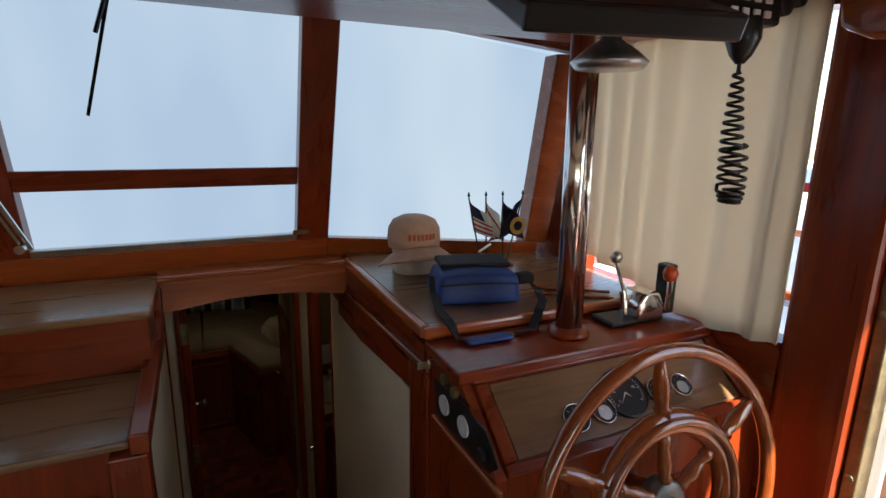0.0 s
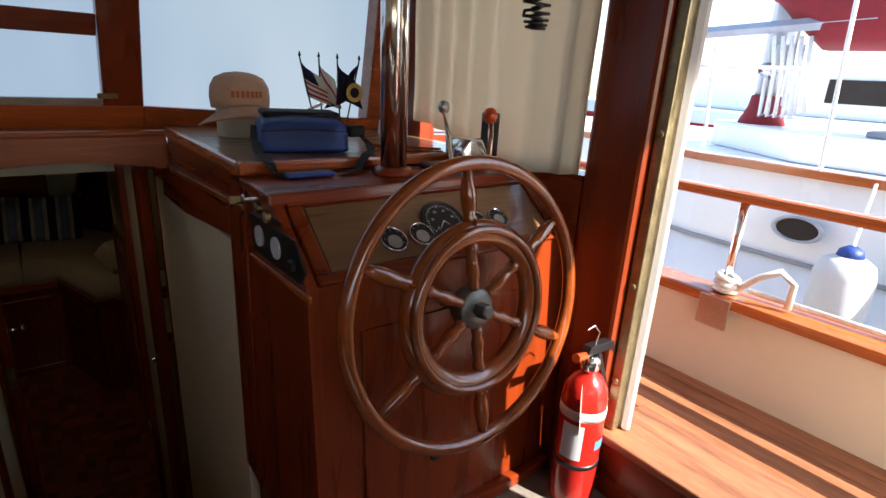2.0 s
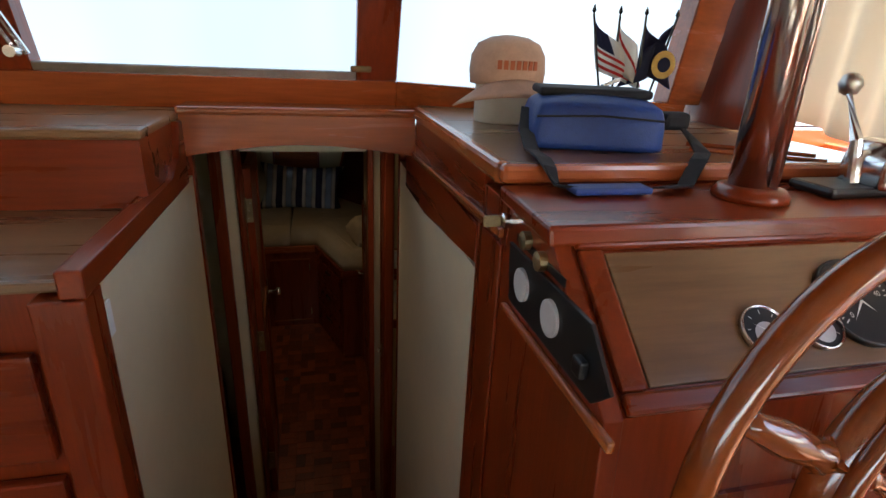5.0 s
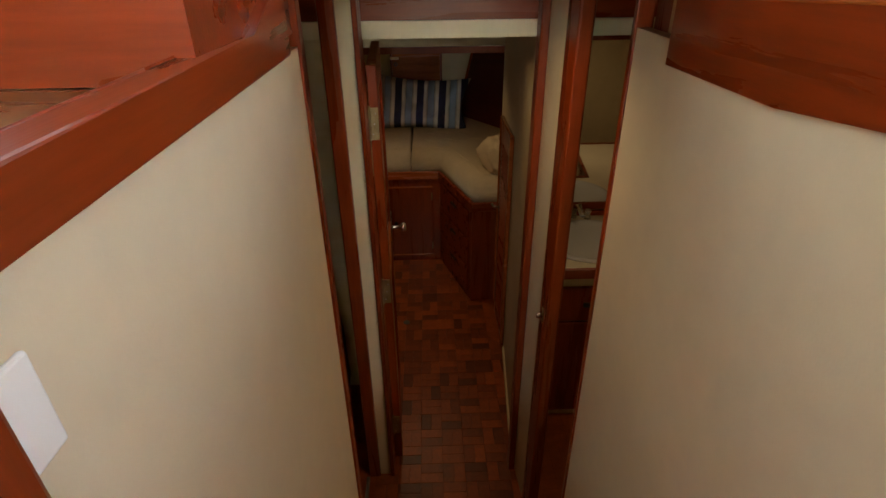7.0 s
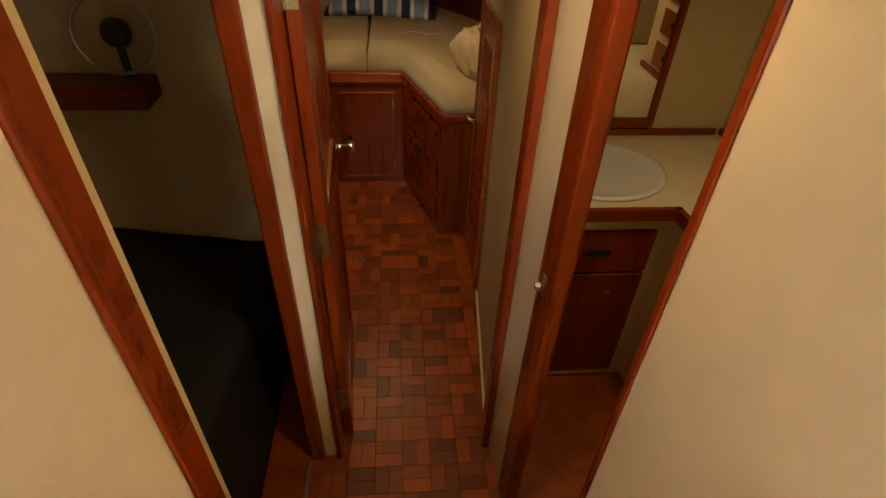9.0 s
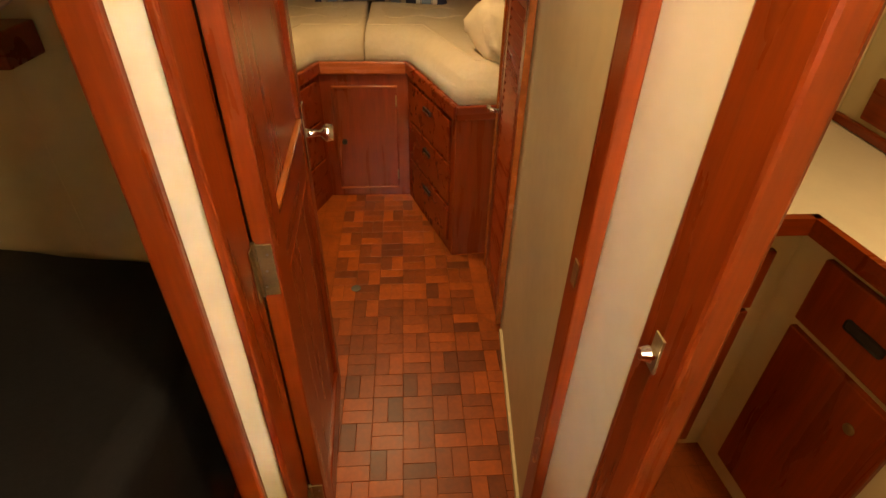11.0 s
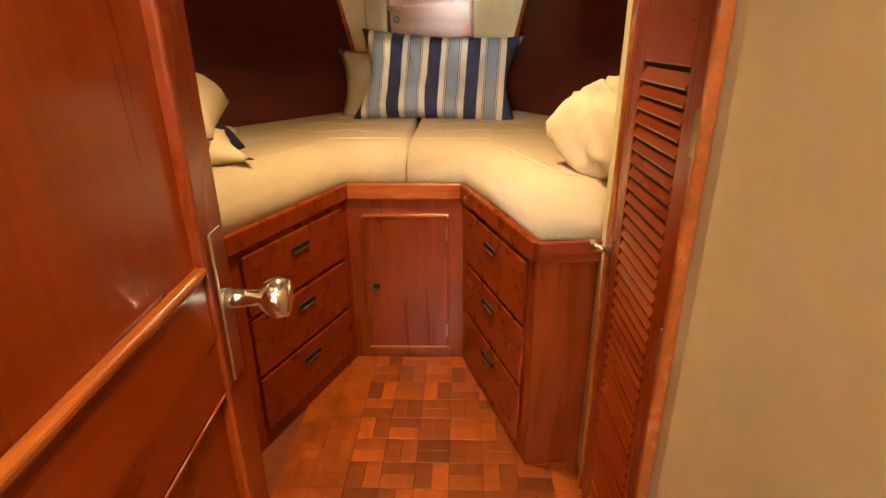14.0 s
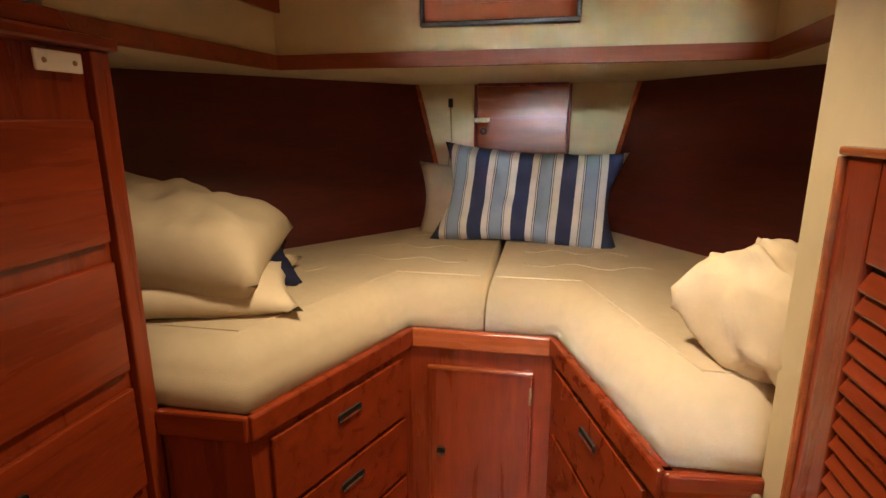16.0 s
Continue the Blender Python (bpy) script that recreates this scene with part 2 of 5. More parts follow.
def b_tube(pts, r, seg=10, closed=False, bm=None):
    bm = bm or bmesh.new()
    pts = [Vector(p) for p in pts]
    n = len(pts)
    rs = r if isinstance(r, (list, tuple)) else [r] * n
    rings = []
    for i, p in enumerate(pts):
        a = pts[(i - 1) % n] if (closed or i) else p
        b = pts[(i + 1) % n] if (closed or i < n - 1) else p
        d = (b - a).normalized() if (b - a).length > 1e-9 else Vector((0, 0, 1))
        ref = Vector((0, 0, 1)) if abs(d.z) < 0.9 else Vector((1, 0, 0))
        u = d.cross(ref).normalized()
        w = d.cross(u)
        rings.append([bm.verts.new(p + (u * math.cos(6.28319 * k / seg) + w * math.sin(6.28319 * k / seg)) * rs[i]) for k in range(seg)])
    for i in range(n if closed else n - 1):
        A, B = rings[i], rings[(i + 1) % n]
        for k in range(seg):
            bm.faces.new((A[k], A[(k + 1) % seg], B[(k + 1) % seg], B[k]))
    if not closed:
        bm.faces.new(rings[0])
        bm.faces.new(rings[-1])
    return bm


def b_lathe(prof, seg=24, m=None, bm=None):
    """Turned shape: (radius, height) pairs about z, then placed by m."""
    bm = bm or bmesh.new()
    m = m or Matrix()
    rings = [[bm.verts.new(m @ Vector((r * math.cos(6.28319 * k / seg), r * math.sin(6.28319 * k / seg), h))) for k in range(seg)] for r, h in prof]
    for A, B in zip(rings, rings[1:]):
        for k in range(seg):
            bm.faces.new((A[k], A[(k + 1) % seg], B[(k + 1) % seg], B[k]))
    bm.faces.new(rings[0])
    bm.faces.new(rings[-1])
    return bm


def b_wall(p, q, z0, z1, th):
    """Upright slab from p to q in plan, its thickness to the left of the way."""
    a, b = Vector(p), Vector(q)
    d = (b - a).normalized()
    nrm = Vector((-d.y, d.x)) * th
    return b_prism([a[:], b[:], (b + nrm)[:], (a + nrm)[:]], z0, z1)


def struct(name, bm, material, label="", category="wall"):
    return tagged(part(name, bm, material), label or name, category, "", "structure")


def thing(name, bm, material, label, category, group=""):
    return tagged(part(name, bm, material), label, category, group)


def cloth(nx, ny, f):
    bm = bmesh.new()
    g = [[bm.verts.new(f(i / nx, j / ny)) for j in range(ny + 1)] for i in range(nx + 1)]
    for i in range(nx):
        for j in range(ny):
            bm.faces.new((g[i][j], g[i + 1][j], g[i + 1][j + 1], g[i][j + 1]))
    return bm


def thicken(o, th):
    md_ = o.modifiers.new("solid", 'SOLIDIFY')
    md_.thickness = th
    md_.offset = 0
    return o


def cushion(w, d, h, seed, nx=20, ny=14, wob=0.012, corner=0.16):
    """Soft pillow: w by d wide, h thick, pinched at the corners."""
    bm = bmesh.new()
    def f(s, t, sg):
        u, v = 2 * s - 1, 2 * t - 1
        e = (1 - u ** 4) * (1 - v ** 4)
        pull = 1 + corner * (u * u * v * v) - 0.05 * (1 - e)
        nzv = noise.noise(Vector((u * 2.2 + seed, v * 2.2, sg))) * wob
        cr = noise.noise(Vector((u * 6 + seed, v * 1.5, 3 * sg))) * wob * 0.6
        return Vector((u * w / 2 * pull, v * d / 2 * pull, sg * (h / 2) * max(0, e) ** 0.42 + nzv * e + cr * e))
    for sg in (1, -1):
        g = [[bm.verts.new(f(i / nx, j / ny, sg)) for j in range(ny + 1)] for i in range(nx + 1)]
        for i in range(nx):
            for j in range(ny):
                bm.faces.new((g[i][j], g[i + 1][j], g[i + 1][j + 1], g[i][j + 1]))
    bmesh.ops.remove_doubles(bm, verts=bm.verts, dist=0.002)
    return bm
# ---- large structure ----
PF, FL = 0.53, -0.85
CX = -0.22
# wheelhouse floor, with the stair well cut out of it
bm = b_box(-1.45, -0.306, 0.2, 3.6, PF - 0.05, PF)
b_box(0.336, 1.05, 0.2, 3.6, PF - 0.05, PF, bm=bm)
b_box(-0.306, 0.336, 0.2, 2.40, PF - 0.05, PF, bm=bm)
struct("floor_1", bm, carpet, "grey carpeted wheelhouse floor", "floor")
struct("floor_2", b_box(-2.2, 2.0, 2.4, 7.6, FL - 0.06, FL - 0.004), parq_joint, "wooden floor of the lower cabin", "floor")
stairs = empty("stairs", (0.015, 2.62, FL), "narrow companionway steps down to the cabin", "stairs", "", "structure")
for i in range(6):
    y0 = 2.40 + i * 0.2
    rebase(part("step", b_box(-0.276, 0.306, y0, y0 + 0.225, PF - (i + 1) * 0.197 - 0.03, PF - (i + 1) * 0.197, 0.006), teak), stairs)
struct("stair_back", b_box(-0.305, 0.335, 2.365, 2.395, FL, PF - 0.051), mahog_h)
# well sides
struct("wall_well_starboard", b_box(0.31, 0.335, 2.86, 3.765, FL, 1.172), cream, "cream vinyl panel beside the steps")
struct("wall_well_port", b_box(-0.305, -0.28, 2.86, 3.59, FL, 1.172), cream, "cream vinyl panel beside the steps")
struct("trim_well_end_starboard", b_box(0.305, 0.34, 3.766, 3.782, FL, 1.24, 0.003), mahog_v, "wooden edging", "trim")
struct("trim_well_end_port", b_box(-0.31, -0.275, 3.591, 3.607, FL, 1.24, 0.003), mahog_v, "wooden edging", "trim")
# lip over the companionway, with an arched lower edge
arch = [(-0.28, 1.345), (-0.28, 1.24)] + [(-0.28 + 0.59 * k / 12, 1.24 + 0.03 * math.sin(math.pi * k / 12)) for k in range(1, 12)] + [(0.31, 1.24), (0.31, 1.345)]
struct("trim_companionway_arch", b_prism(arch, 3.5, 3.525, 'y'), teak, "arched wooden header over the companionway", "trim")
struct("trim_companionway_lip", b_box(-0.28, 0.31, 3.485, 3.62, 1.345, 1.365, 0.007), teak, "rounded wooden lip", "trim")
# windshield walls
RK = 0.30


def wy(z, x=0.0):
    base = 3.585 if -0.71 <= x <= 0.27 else 3.585 - 0.375 * (x - 0.27) if x > 0.27 else 3.585 - 0.375 * (-0.71 - x)
    return base - RK * (z - 1.42)


def slab(name, pts, th, material, label, category="wall", parent=None):
    """Slab standing in the raked windshield; pts are (x, z)."""
    bm = bmesh.new()
    A = [bm.verts.new((x, wy(z, x), z)) for x, z in pts]
    B = [bm.verts.new((x, wy(z, x) + th, z)) for x, z in pts]
    n = len(pts)
    bm.faces.new(A)
    bm.faces.new(list(reversed(B)))
    for i in range(n):
        bm.faces.new((A[i], A[(i + 1) % n], B[(i + 1) % n], B[i]))
    bmesh.ops.bevel(bm, geom=bm.edges[:], offset=0.003, segments=1, affect='EDGES')
    o = part(name, bm, material)
    if parent:
        rebase(o, parent)
    else:
        tagged(o, label, category, "", "structure")
    return o


slab("wall_front_sill", [(-0.71, 1.33), (0.27, 1.33), (0.27, 1.43), (-0.71, 1.43)], 0.05, teak, "varnished wood below the windshield")
slab("wall_front_sill_starboard", [(0.27, 1.33), (0.99, 1.33), (0.99, 1.41), (0.27, 1.43)], 0.05, teak, "varnished wood below the windshield")
slab("wall_front_sill_port", [(-1.43, 1.33), (-0.71, 1.33), (-0.71, 1.43), (-1.43, 1.41)], 0.05, teak, "varnished wood below the windshield")
slab("wall_front_post", [(0.16, 1.43), (0.27, 1.43), (0.285, 2.25), (0.175, 2.25)], 0.06, mahog_v, "dark wooden windshield post")
slab("wall_front_post_port", [(-0.71, 1.43), (-0.60, 1.43), (-0.60, 2.25), (-0.71, 2.25)], 0.06, mahog_v, "dark wooden windshield post")
slab("wall_front_header", [(0.285, 2.16), (1.0, 2.05), (1.0, 2.25), (0.285, 2.25)], 0.05, mahog_h, "dark wooden header above the windshield")
slab("wall_front_pillar", [(0.945, 1.41), (1.02, 1.41), (0.985, 2.05), (0.91, 2.05)], 0.07, teak, "varnished corner pillar of the windshield")
struct("wall_front_lower", b_box(-1.45, -0.28, 3.6, 3.64, FL, 1.33), mahog_h)
struct("wall_front_lower_starboard", b_box(0.34, 1.05, 3.6, 3.64, FL, 1.33), mahog_h)
# ceiling of the wheelhouse
struct("ceiling", b_box(-1.6, 1.35, 0.1, 3.75, 2.25, 2.32), offwhite, "pale wheelhouse ceiling", "ceiling")
struct("ceiling_beam", b_box(-0.6, 1.03, 2.55, 3.02, 2.06, 2.249, 0.006), mahog_h, "varnished overhead console", "trim")
struct("ceiling_forward", b_box(-2.2, 2.1, 4.47, 7.7, 1.07, 1.12), cream, "cream cabin ceiling", "ceiling")
struct("ceiling_lobby", b_box(-2.2, 2.1, 3.53, 4.53, 1.27, 1.32), mahog_h, "dark lobby ceiling", "ceiling")
struct("wall_over_passage", b_box(-2.2, 2.1, 4.475, 4.52, 1.121, 1.269), mahog_h, "dark header over the passage")
# wheelhouse sides: starboard wall with window and door
struct("wall_starboard_low", b_box(1.03, 1.09, 2.42, 3.6, PF, 1.36), mahog_y, "varnished side wall below the curtain")
struct("wall_starboard_high", b_box(1.03, 1.09, 2.42, 3.6, 2.07, 2.25), mahog_y)
struct("wall_starboard_fwd", b_box(1.03, 1.09, 3.12, 3.4, 1.36, 2.07), mahog_v)
struct("door_post", b_box(1.029, 1.11, 2.265, 2.42, PF, 2.25, 0.012), mahog_v, "glossy red-brown door post", "trim")
struct("door_track", b_box(1.055, 1.11, 2.235, 2.264, 0.716, 2.25, 0.004), brass, "weathered metal door channel with snaps", "trim")
for z in (0.86, 1.12, 1.48, 1.78):
    thing("snap_fastener", b_lathe([(0.009, 0), (0.009, 0.004), (0.004, 0.006)], 12, pose(1.054, 2.25, z, 0, -90, 0)), brass, "small metal snap fastener on the door channel", "snap", "door snaps")
# cream chosen to bounce fill light onto the helm
struct("wall_starboard_aft", b_box(1.03, 1.09, 0.2, 1.66, PF, 2.25), cream)
struct("wall_starboard_over_door", b_box(1.03, 1.09, 1.66, 2.264, 1.98, 2.25), mahog_y)
struct("door_sill_riser", b_box(1.04, 1.10, 1.66, 2.264, PF, 0.69), mahog_y, "varnished door coaming", "trim")
struct("door_sill", b_box(1.025, 1.24, 1.66, 2.264, 0.69, 0.715, 0.006), deckteak, "worn varnished door sill", "trim")
thing("door_weatherstrip", b_tube([(1.095, 2.222, 0.72), (1.098, 2.222, 1.2), (1.095, 2.224, 1.7), (1.096, 2.224, 1.98)], 0.012, 8), whitecloth, "white canvas weather strip with a zip", "strip")
struct("wall_port", b_box(-1.5, -1.45, 0.2, 3.6, PF, 1.36), mahog_y)
struct("wall_port_high", b_box(-1.5, -1.45, 0.2, 3.6, 2.07, 2.25), mahog_y)
struct("wall_port_posts", b_box(-1.5, -1.45, 0.2, 0.45, 1.36, 2.07), mahog_y)
# unseen infill shutting out port daylight, cream for the pole's reflection
struct("wall_port_light_block", b_box(-1.5, -1.45, 0.451, 3.199, 1.36, 2.07), cream)
struct("wall_port_post_fwd", b_box(-1.5, -1.45, 3.2, 3.6, 1.36, 2.07), mahog_v)
# unseen aft wall: cream as a reflector, gap added to admit daylight
struct("wall_aft_bounce", b_box(-1.5, 1.09, 0.1, 0.199, PF, 1.4), cream)
struct("wall_aft_header_bounce", b_box(-1.5, 1.09, 0.1, 0.199, 1.75, 2.25), cream)
struct("wall_aft_post_port", b_box(-1.5, -1.2, 0.1, 0.199, 1.2, 1.75), mahog_h)
struct("wall_aft_post_starboard", b_box(0.8, 1.09, 0.1, 0.199, 1.2, 1.75), mahog_h)
struct("deck_aft", b_box(-1.9, 1.78, -3.0, 0.099, 0.45, 0.5), deckteak, "teak aft deck", "deck")

# ---- windows ----
win = empty("window_1", (-0.22, 3.58, 1.43), "two-part front window with a pale cover outside", "window", "", "structure")
slab("window_bar", [(-0.6, 1.63), (0.16, 1.63), (0.163, 1.688), (-0.6, 1.688)], 0.04, mahog_h, "", parent=win)
slab("window_sill", [(-0.6, 1.431), (0.16, 1.431), (0.16, 1.452), (-0.6, 1.452)], 0.04, steel, "", parent=win)
slab("window_catch", [(0.145, 1.452), (0.2, 1.452), (0.2, 1.468), (0.145, 1.468)], -0.012, brass, "", parent=win)


def pane(name, pts, parent, off=0.03, material=None):
    bm = bmesh.new()
    bm.faces.new([bm.verts.new((x, wy(z, x) + off, z)) for x, z in pts])
    return rebase(part(name, bm, material or glass), parent)


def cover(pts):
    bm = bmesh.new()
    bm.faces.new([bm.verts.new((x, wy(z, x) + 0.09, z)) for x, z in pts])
    return tagged(part("window_cover", bm, cover_m), "pale blue-white fabric cover outside the windshield, daylight put in as glow", "cover", "windshield covers")


pane("pane", [(-0.6, 1.45), (0.16, 1.45), (0.16, 1.63), (-0.6, 1.63)], win).visible_shadow = False
pane("pane", [(-0.6, 1.69), (0.16, 1.69), (0.175, 2.25), (-0.6, 2.25)], win).visible_shadow = False
w2 = empty("window_2", (0.6, 3.45, 1.42), "angled starboard front window", "window", "", "structure")
pane("pane", [(0.272, 1.43), (0.945, 1.41), (0.91, 2.05), (0.286, 2.16)], w2).visible_shadow = False
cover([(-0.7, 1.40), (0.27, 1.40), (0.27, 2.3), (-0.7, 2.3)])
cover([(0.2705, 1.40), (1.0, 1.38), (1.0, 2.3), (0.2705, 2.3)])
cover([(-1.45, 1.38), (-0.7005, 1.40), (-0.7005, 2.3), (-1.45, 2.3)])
wiper = empty("window_wiper", (-0.27, 3.6, 1.95), "thin black wiper on the front window", "wiper")
rebase(part("arm", b_tube([(-0.27, wy(2.25) + 0.045, 2.25), (-0.35, wy(2.05) + 0.045, 2.05)], 0.006, 6), black), wiper)
rebase(part("blade", b_tube([(-0.30, wy(2.17) + 0.05, 2.17), (-0.40, wy(1.84) + 0.05, 1.84)], 0.005, 6), black), wiper)
stay = empty("window_stay", (-0.6, 3.53, 1.47), "chrome sliding window stay", "stay")
rebase(part("rod", b_tube([(-0.585, 3.54, 1.47), (-0.64, 3.46, 1.66)], 0.007, 8), chrome), stay)
rebase(part("rod", b_tube([(-0.60, 3.53, 1.47), (-0.655, 3.45, 1.66)], 0.005, 8), chrome), stay)
rebase(part("clamp", b_lathe([(0.013, 0), (0.013, 0.03)], 12, pose(-0.6, 3.525, 1.475, 90, 0, 0)), chrome), stay)

# ---- helm console ----
con = empty("helm_console", (0.66, 2.45, PF), "varnished mahogany helm console with a sloping dash", "console")
side = [(2.40, PF), (2.445, 1.195), (2.605, 1.322), (2.765, 1.322), (2.765, PF)]
rebase(part("body", b_prism(side, 0.335, 1.028, 'x'), mahog_v), con)
rebase(part("side_panel", b_prism([(2.398, PF), (2.44, 1.197), (2.60, 1.325), (2.86, 1.325), (2.86, PF)], 0.312, 0.334, 'x', 0.002), mahog_v), con)
rebase(part("ledge", b_prism([(2.588, 1.318), (2.592, 1.342), (2.77, 1.346), (2.77, 1.324)], 0.305, 1.028, 'x', 0.005), mahog_h), con)
rebase(part("base_moulding", b_box(0.34, 1.0, 2.375, 2.405, PF, PF + 0.035, 0.006), mahog_h), con)
rebase(part("access_panel", b_prism([(2.4005, 0.62), (2.432, 1.09), (2.442, 1.09), (2.41, 0.62)], 0.42, 0.93, 'x'), mahog_v), con)
rebase(part("keyhole", b_lathe([(0.011, -0.004), (0.011, 0.004), (0.006, 0.004)], 14, pose(0.60, 2.405, 0.73, 90, 0, 0)), black), con)
DS = Vector((0, 0.16, 0.127)).normalized()
DN = Vector((0, -0.127, 0.16)).normalized()


def dash(x, s, n):
    """Place on the dash: x across, s up the slope from its foot, n above it."""
    return Vector((x, 2.445, 1.195)) + DS * s + DN * n


def b_dash(x0, x1, s0, s1, n0, n1, bev=0.002):
    bm = b_box(x0, x1, s0, s1, n0, n1, bev)
    for v in bm.verts:
        v.co = dash(v.co.x, v.co.y, v.co.z)
    return bm


rebase(part("dash_panel", b_dash(0.372, 0.985, 0.026, 0.182, 0.0, 0.005), laminate, None, "brown wood-grain dash panel"), con)
for a in ((0.338, 1.02, 0.0, 0.022), (0.338, 1.02, 0.186, 0.204)):
    rebase(part("moulding", b_dash(*a, 0.0, 0.011, 0.004), mahog_h), con)
for a in ((0.338, 0.368), (0.989, 1.02)):
    rebase(part("moulding", b_dash(*a, 0.023, 0.185, 0.0, 0.011, 0.004), mahog_v), con)
rebase(part("side_slot", b_box(0.3105, 0.3119, 2.55, 2.70, 1.287, 1.297), black), con)
rebase(part("side_moulding", b_prism([(2.415, 1.195), (2.72, 1.187), (2.72, 1.178), (2.415, 1.182)], 0.303, 0.312, 'x', 0.003), teak_y), con)

DM = Matrix(((1, 0, 0, 0), (0, DS.y, DN.y, 0), (0, DS.z, DN.z, 0), (0, 0, 0, 1)))


def gauge(x, s, r, big=False):
    g = empty("gauge", dash(x, s, 0.005), ("large round tachometer" if big else "small round engine gauge") + " with a black dial set in the dash", "gauge", "dash gauges")
    M = Matrix.Translation(dash(x, s, 0.005)) @ DM
    rebase(smooth(part("bezel", b_lathe([(r, 0), (r * 1.02, 0.005), (r * 1.0, 0.008), (r * 0.95, 0.008), (r * 0.93, 0.004)], 32, M), chrome if not big else black)), g)
    rebase(part("dial", b_lathe([(r * 0.93, 0.003), (r * 0.93, 0.006)], 32, M), dial), g)
    bmk = bmesh.new()
    n = 31 if big else 7
    for i in range(n):
        a = radians(215 - 250 * i / (n - 1))
        L = 0.14 if i % 5 == 0 or not big else 0.07
        mm = M @ Matrix.Rotation(a, 4, 'Z')
        w = r * 0.014
        vs = [bmk.verts.new(mm @ Vector(c)) for c in ((r * (0.8 - L), -w, 0.0066), (r * 0.8, -w, 0.0066), (r * 0.8, w, 0.0066), (r * (0.8 - L), w, 0.0066))]
        bmk.faces.new(vs)
    rebase(part("dial_marks", bmk, mark), g)
    for a, l in ((225, 0.6), (310, 0.35)) if big else ((150, 0.6),):
        nb = bmesh.new()
        mm = M @ Matrix.Rotation(radians(a), 4, 'Z')
        nb.faces.new([nb.verts.new(mm @ Vector(c)) for c in ((0, -r * 0.03, 0.0075), (r * l, 0, 0.0075), (0, r * 0.03, 0.0075))])
        rebase(part("needle", nb, mark), g)
    if big:
        for k, a in enumerate((215, 165.0, 115, 65, 15)):
            cu = bpy.data.curves.new("number", 'FONT')
            cu.body, cu.size, cu.align_x, cu.align_y = str(k * 10), r * 0.17, 'CENTER', 'CENTER'
            to = new("number", cu)
            to.data.materials.append(mark)
            to.matrix_world = M @ Matrix.Translation((r * 0.52 * math.cos(radians(a)), r * 0.52 * math.sin(radians(a)), 0.0068))
            to.parent = g
            to.matrix_parent_inverse = Matrix.Translation(g.location).inverted()
    else:
        rebase(part("dial_plate", b_lathe([(r * 0.55, 0.0062), (r * 0.55, 0.0066)], 20, M @ Matrix.Translation((0, -r * 0.2, 0))), steel), g)


gauge(0.53, 0.072, 0.030)
gauge(0.602, 0.074, 0.029)
gauge(0.675, 0.098, 0.056, True)
gauge(0.765, 0.085, 0.029)
gauge(0.835, 0.085, 0.027)
ip = empty("instrument_panel", (0.31, 2.58, 1.24), "black side panel with two pale meters", "instrument panel")
rebase(part("plate", b_prism([(2.715, 1.28), (2.48, 1.282), (2.43, 1.235), (2.46, 1.205), (2.70, 1.2)], 0.3065, 0.3115, 'x', 0.001), black), ip)
for y in (2.655, 2.565):
    m_ = rebase(part("meter", b_lathe([(0.022, 0), (0.022, 0.004), (0.018, 0.005)], 20, pose(0.3065, y, 1.243, 0, -90, 0)), fender_m, None, "pale round meter"), ip)
rebase(part("switch", b_box(0.296, 0.3064, 2.47, 2.49, 1.225, 1.245, 0.003), black), ip)
ks = empty("ignition_key", (0.3, 2.73, 1.305), "brass key in a chrome lock", "key")
rebase(part("lock", b_lathe([(0.011, 0), (0.011, 0.012), (0.007, 0.014)], 16, pose(0.3115, 2.73, 1.305, 0, -90, 0)), chrome), ks)
rebase(part("key", b_box(0.272, 0.297, 2.727, 2.733, 1.297, 1.313, 0.002), brass), ks)
for y in (2.66, 2.61):
    thing("brass_button", b_lathe([(0.012, 0), (0.012, 0.01), (0.006, 0.012)], 16, pose(0.3115, y, 1.312 - (2.73 - y) * 0.15, 0, -90, 0)), brass, "small brass push button on the console side", "button", "console buttons")

# counter beside the windshield
ct = empty("counter", (0.66, 3.1, 1.34), "varnished wooden chart counter under the windshield", "counter")
rebase(part("top", b_prism([(0.33, 2.785), (1.028, 2.785), (1.028, 3.33), (0.95, 3.36), (0.33, 3.59)], 1.347, 1.369), laminate), ct)
rebase(part("aft_edge", b_box(0.305, 1.028, 2.762, 2.784, 1.347, 1.375, 0.008), teak), ct)
rebase(part("side_edge", b_box(0.303, 0.329, 2.785, 3.5, 1.342, 1.374, 0.008), teak_y), ct)
rebase(part("side_board", b_box(0.312, 0.334, 2.861, 3.5, 1.255, 1.341), mahog_y), ct)
rebase(part("side_moulding", b_prism([(2.75, 1.287), (3.46, 1.252), (3.46, 1.238), (2.75, 1.272)], 0.302, 0.3115, 'x', 0.003), teak_y), ct)
rebase(part("lower_board", b_prism([(2.861, 1.254), (3.6, 1.254), (3.6, 1.135), (3.3, 1.14), (2.861, 1.19)], 0.303, 0.3095, 'x'), mahog_y), ct)
rebase(part("corner_post", b_box(0.306, 0.3115, 2.75, 2.865, PF, 1.262, 0.002), mahog_v), ct)

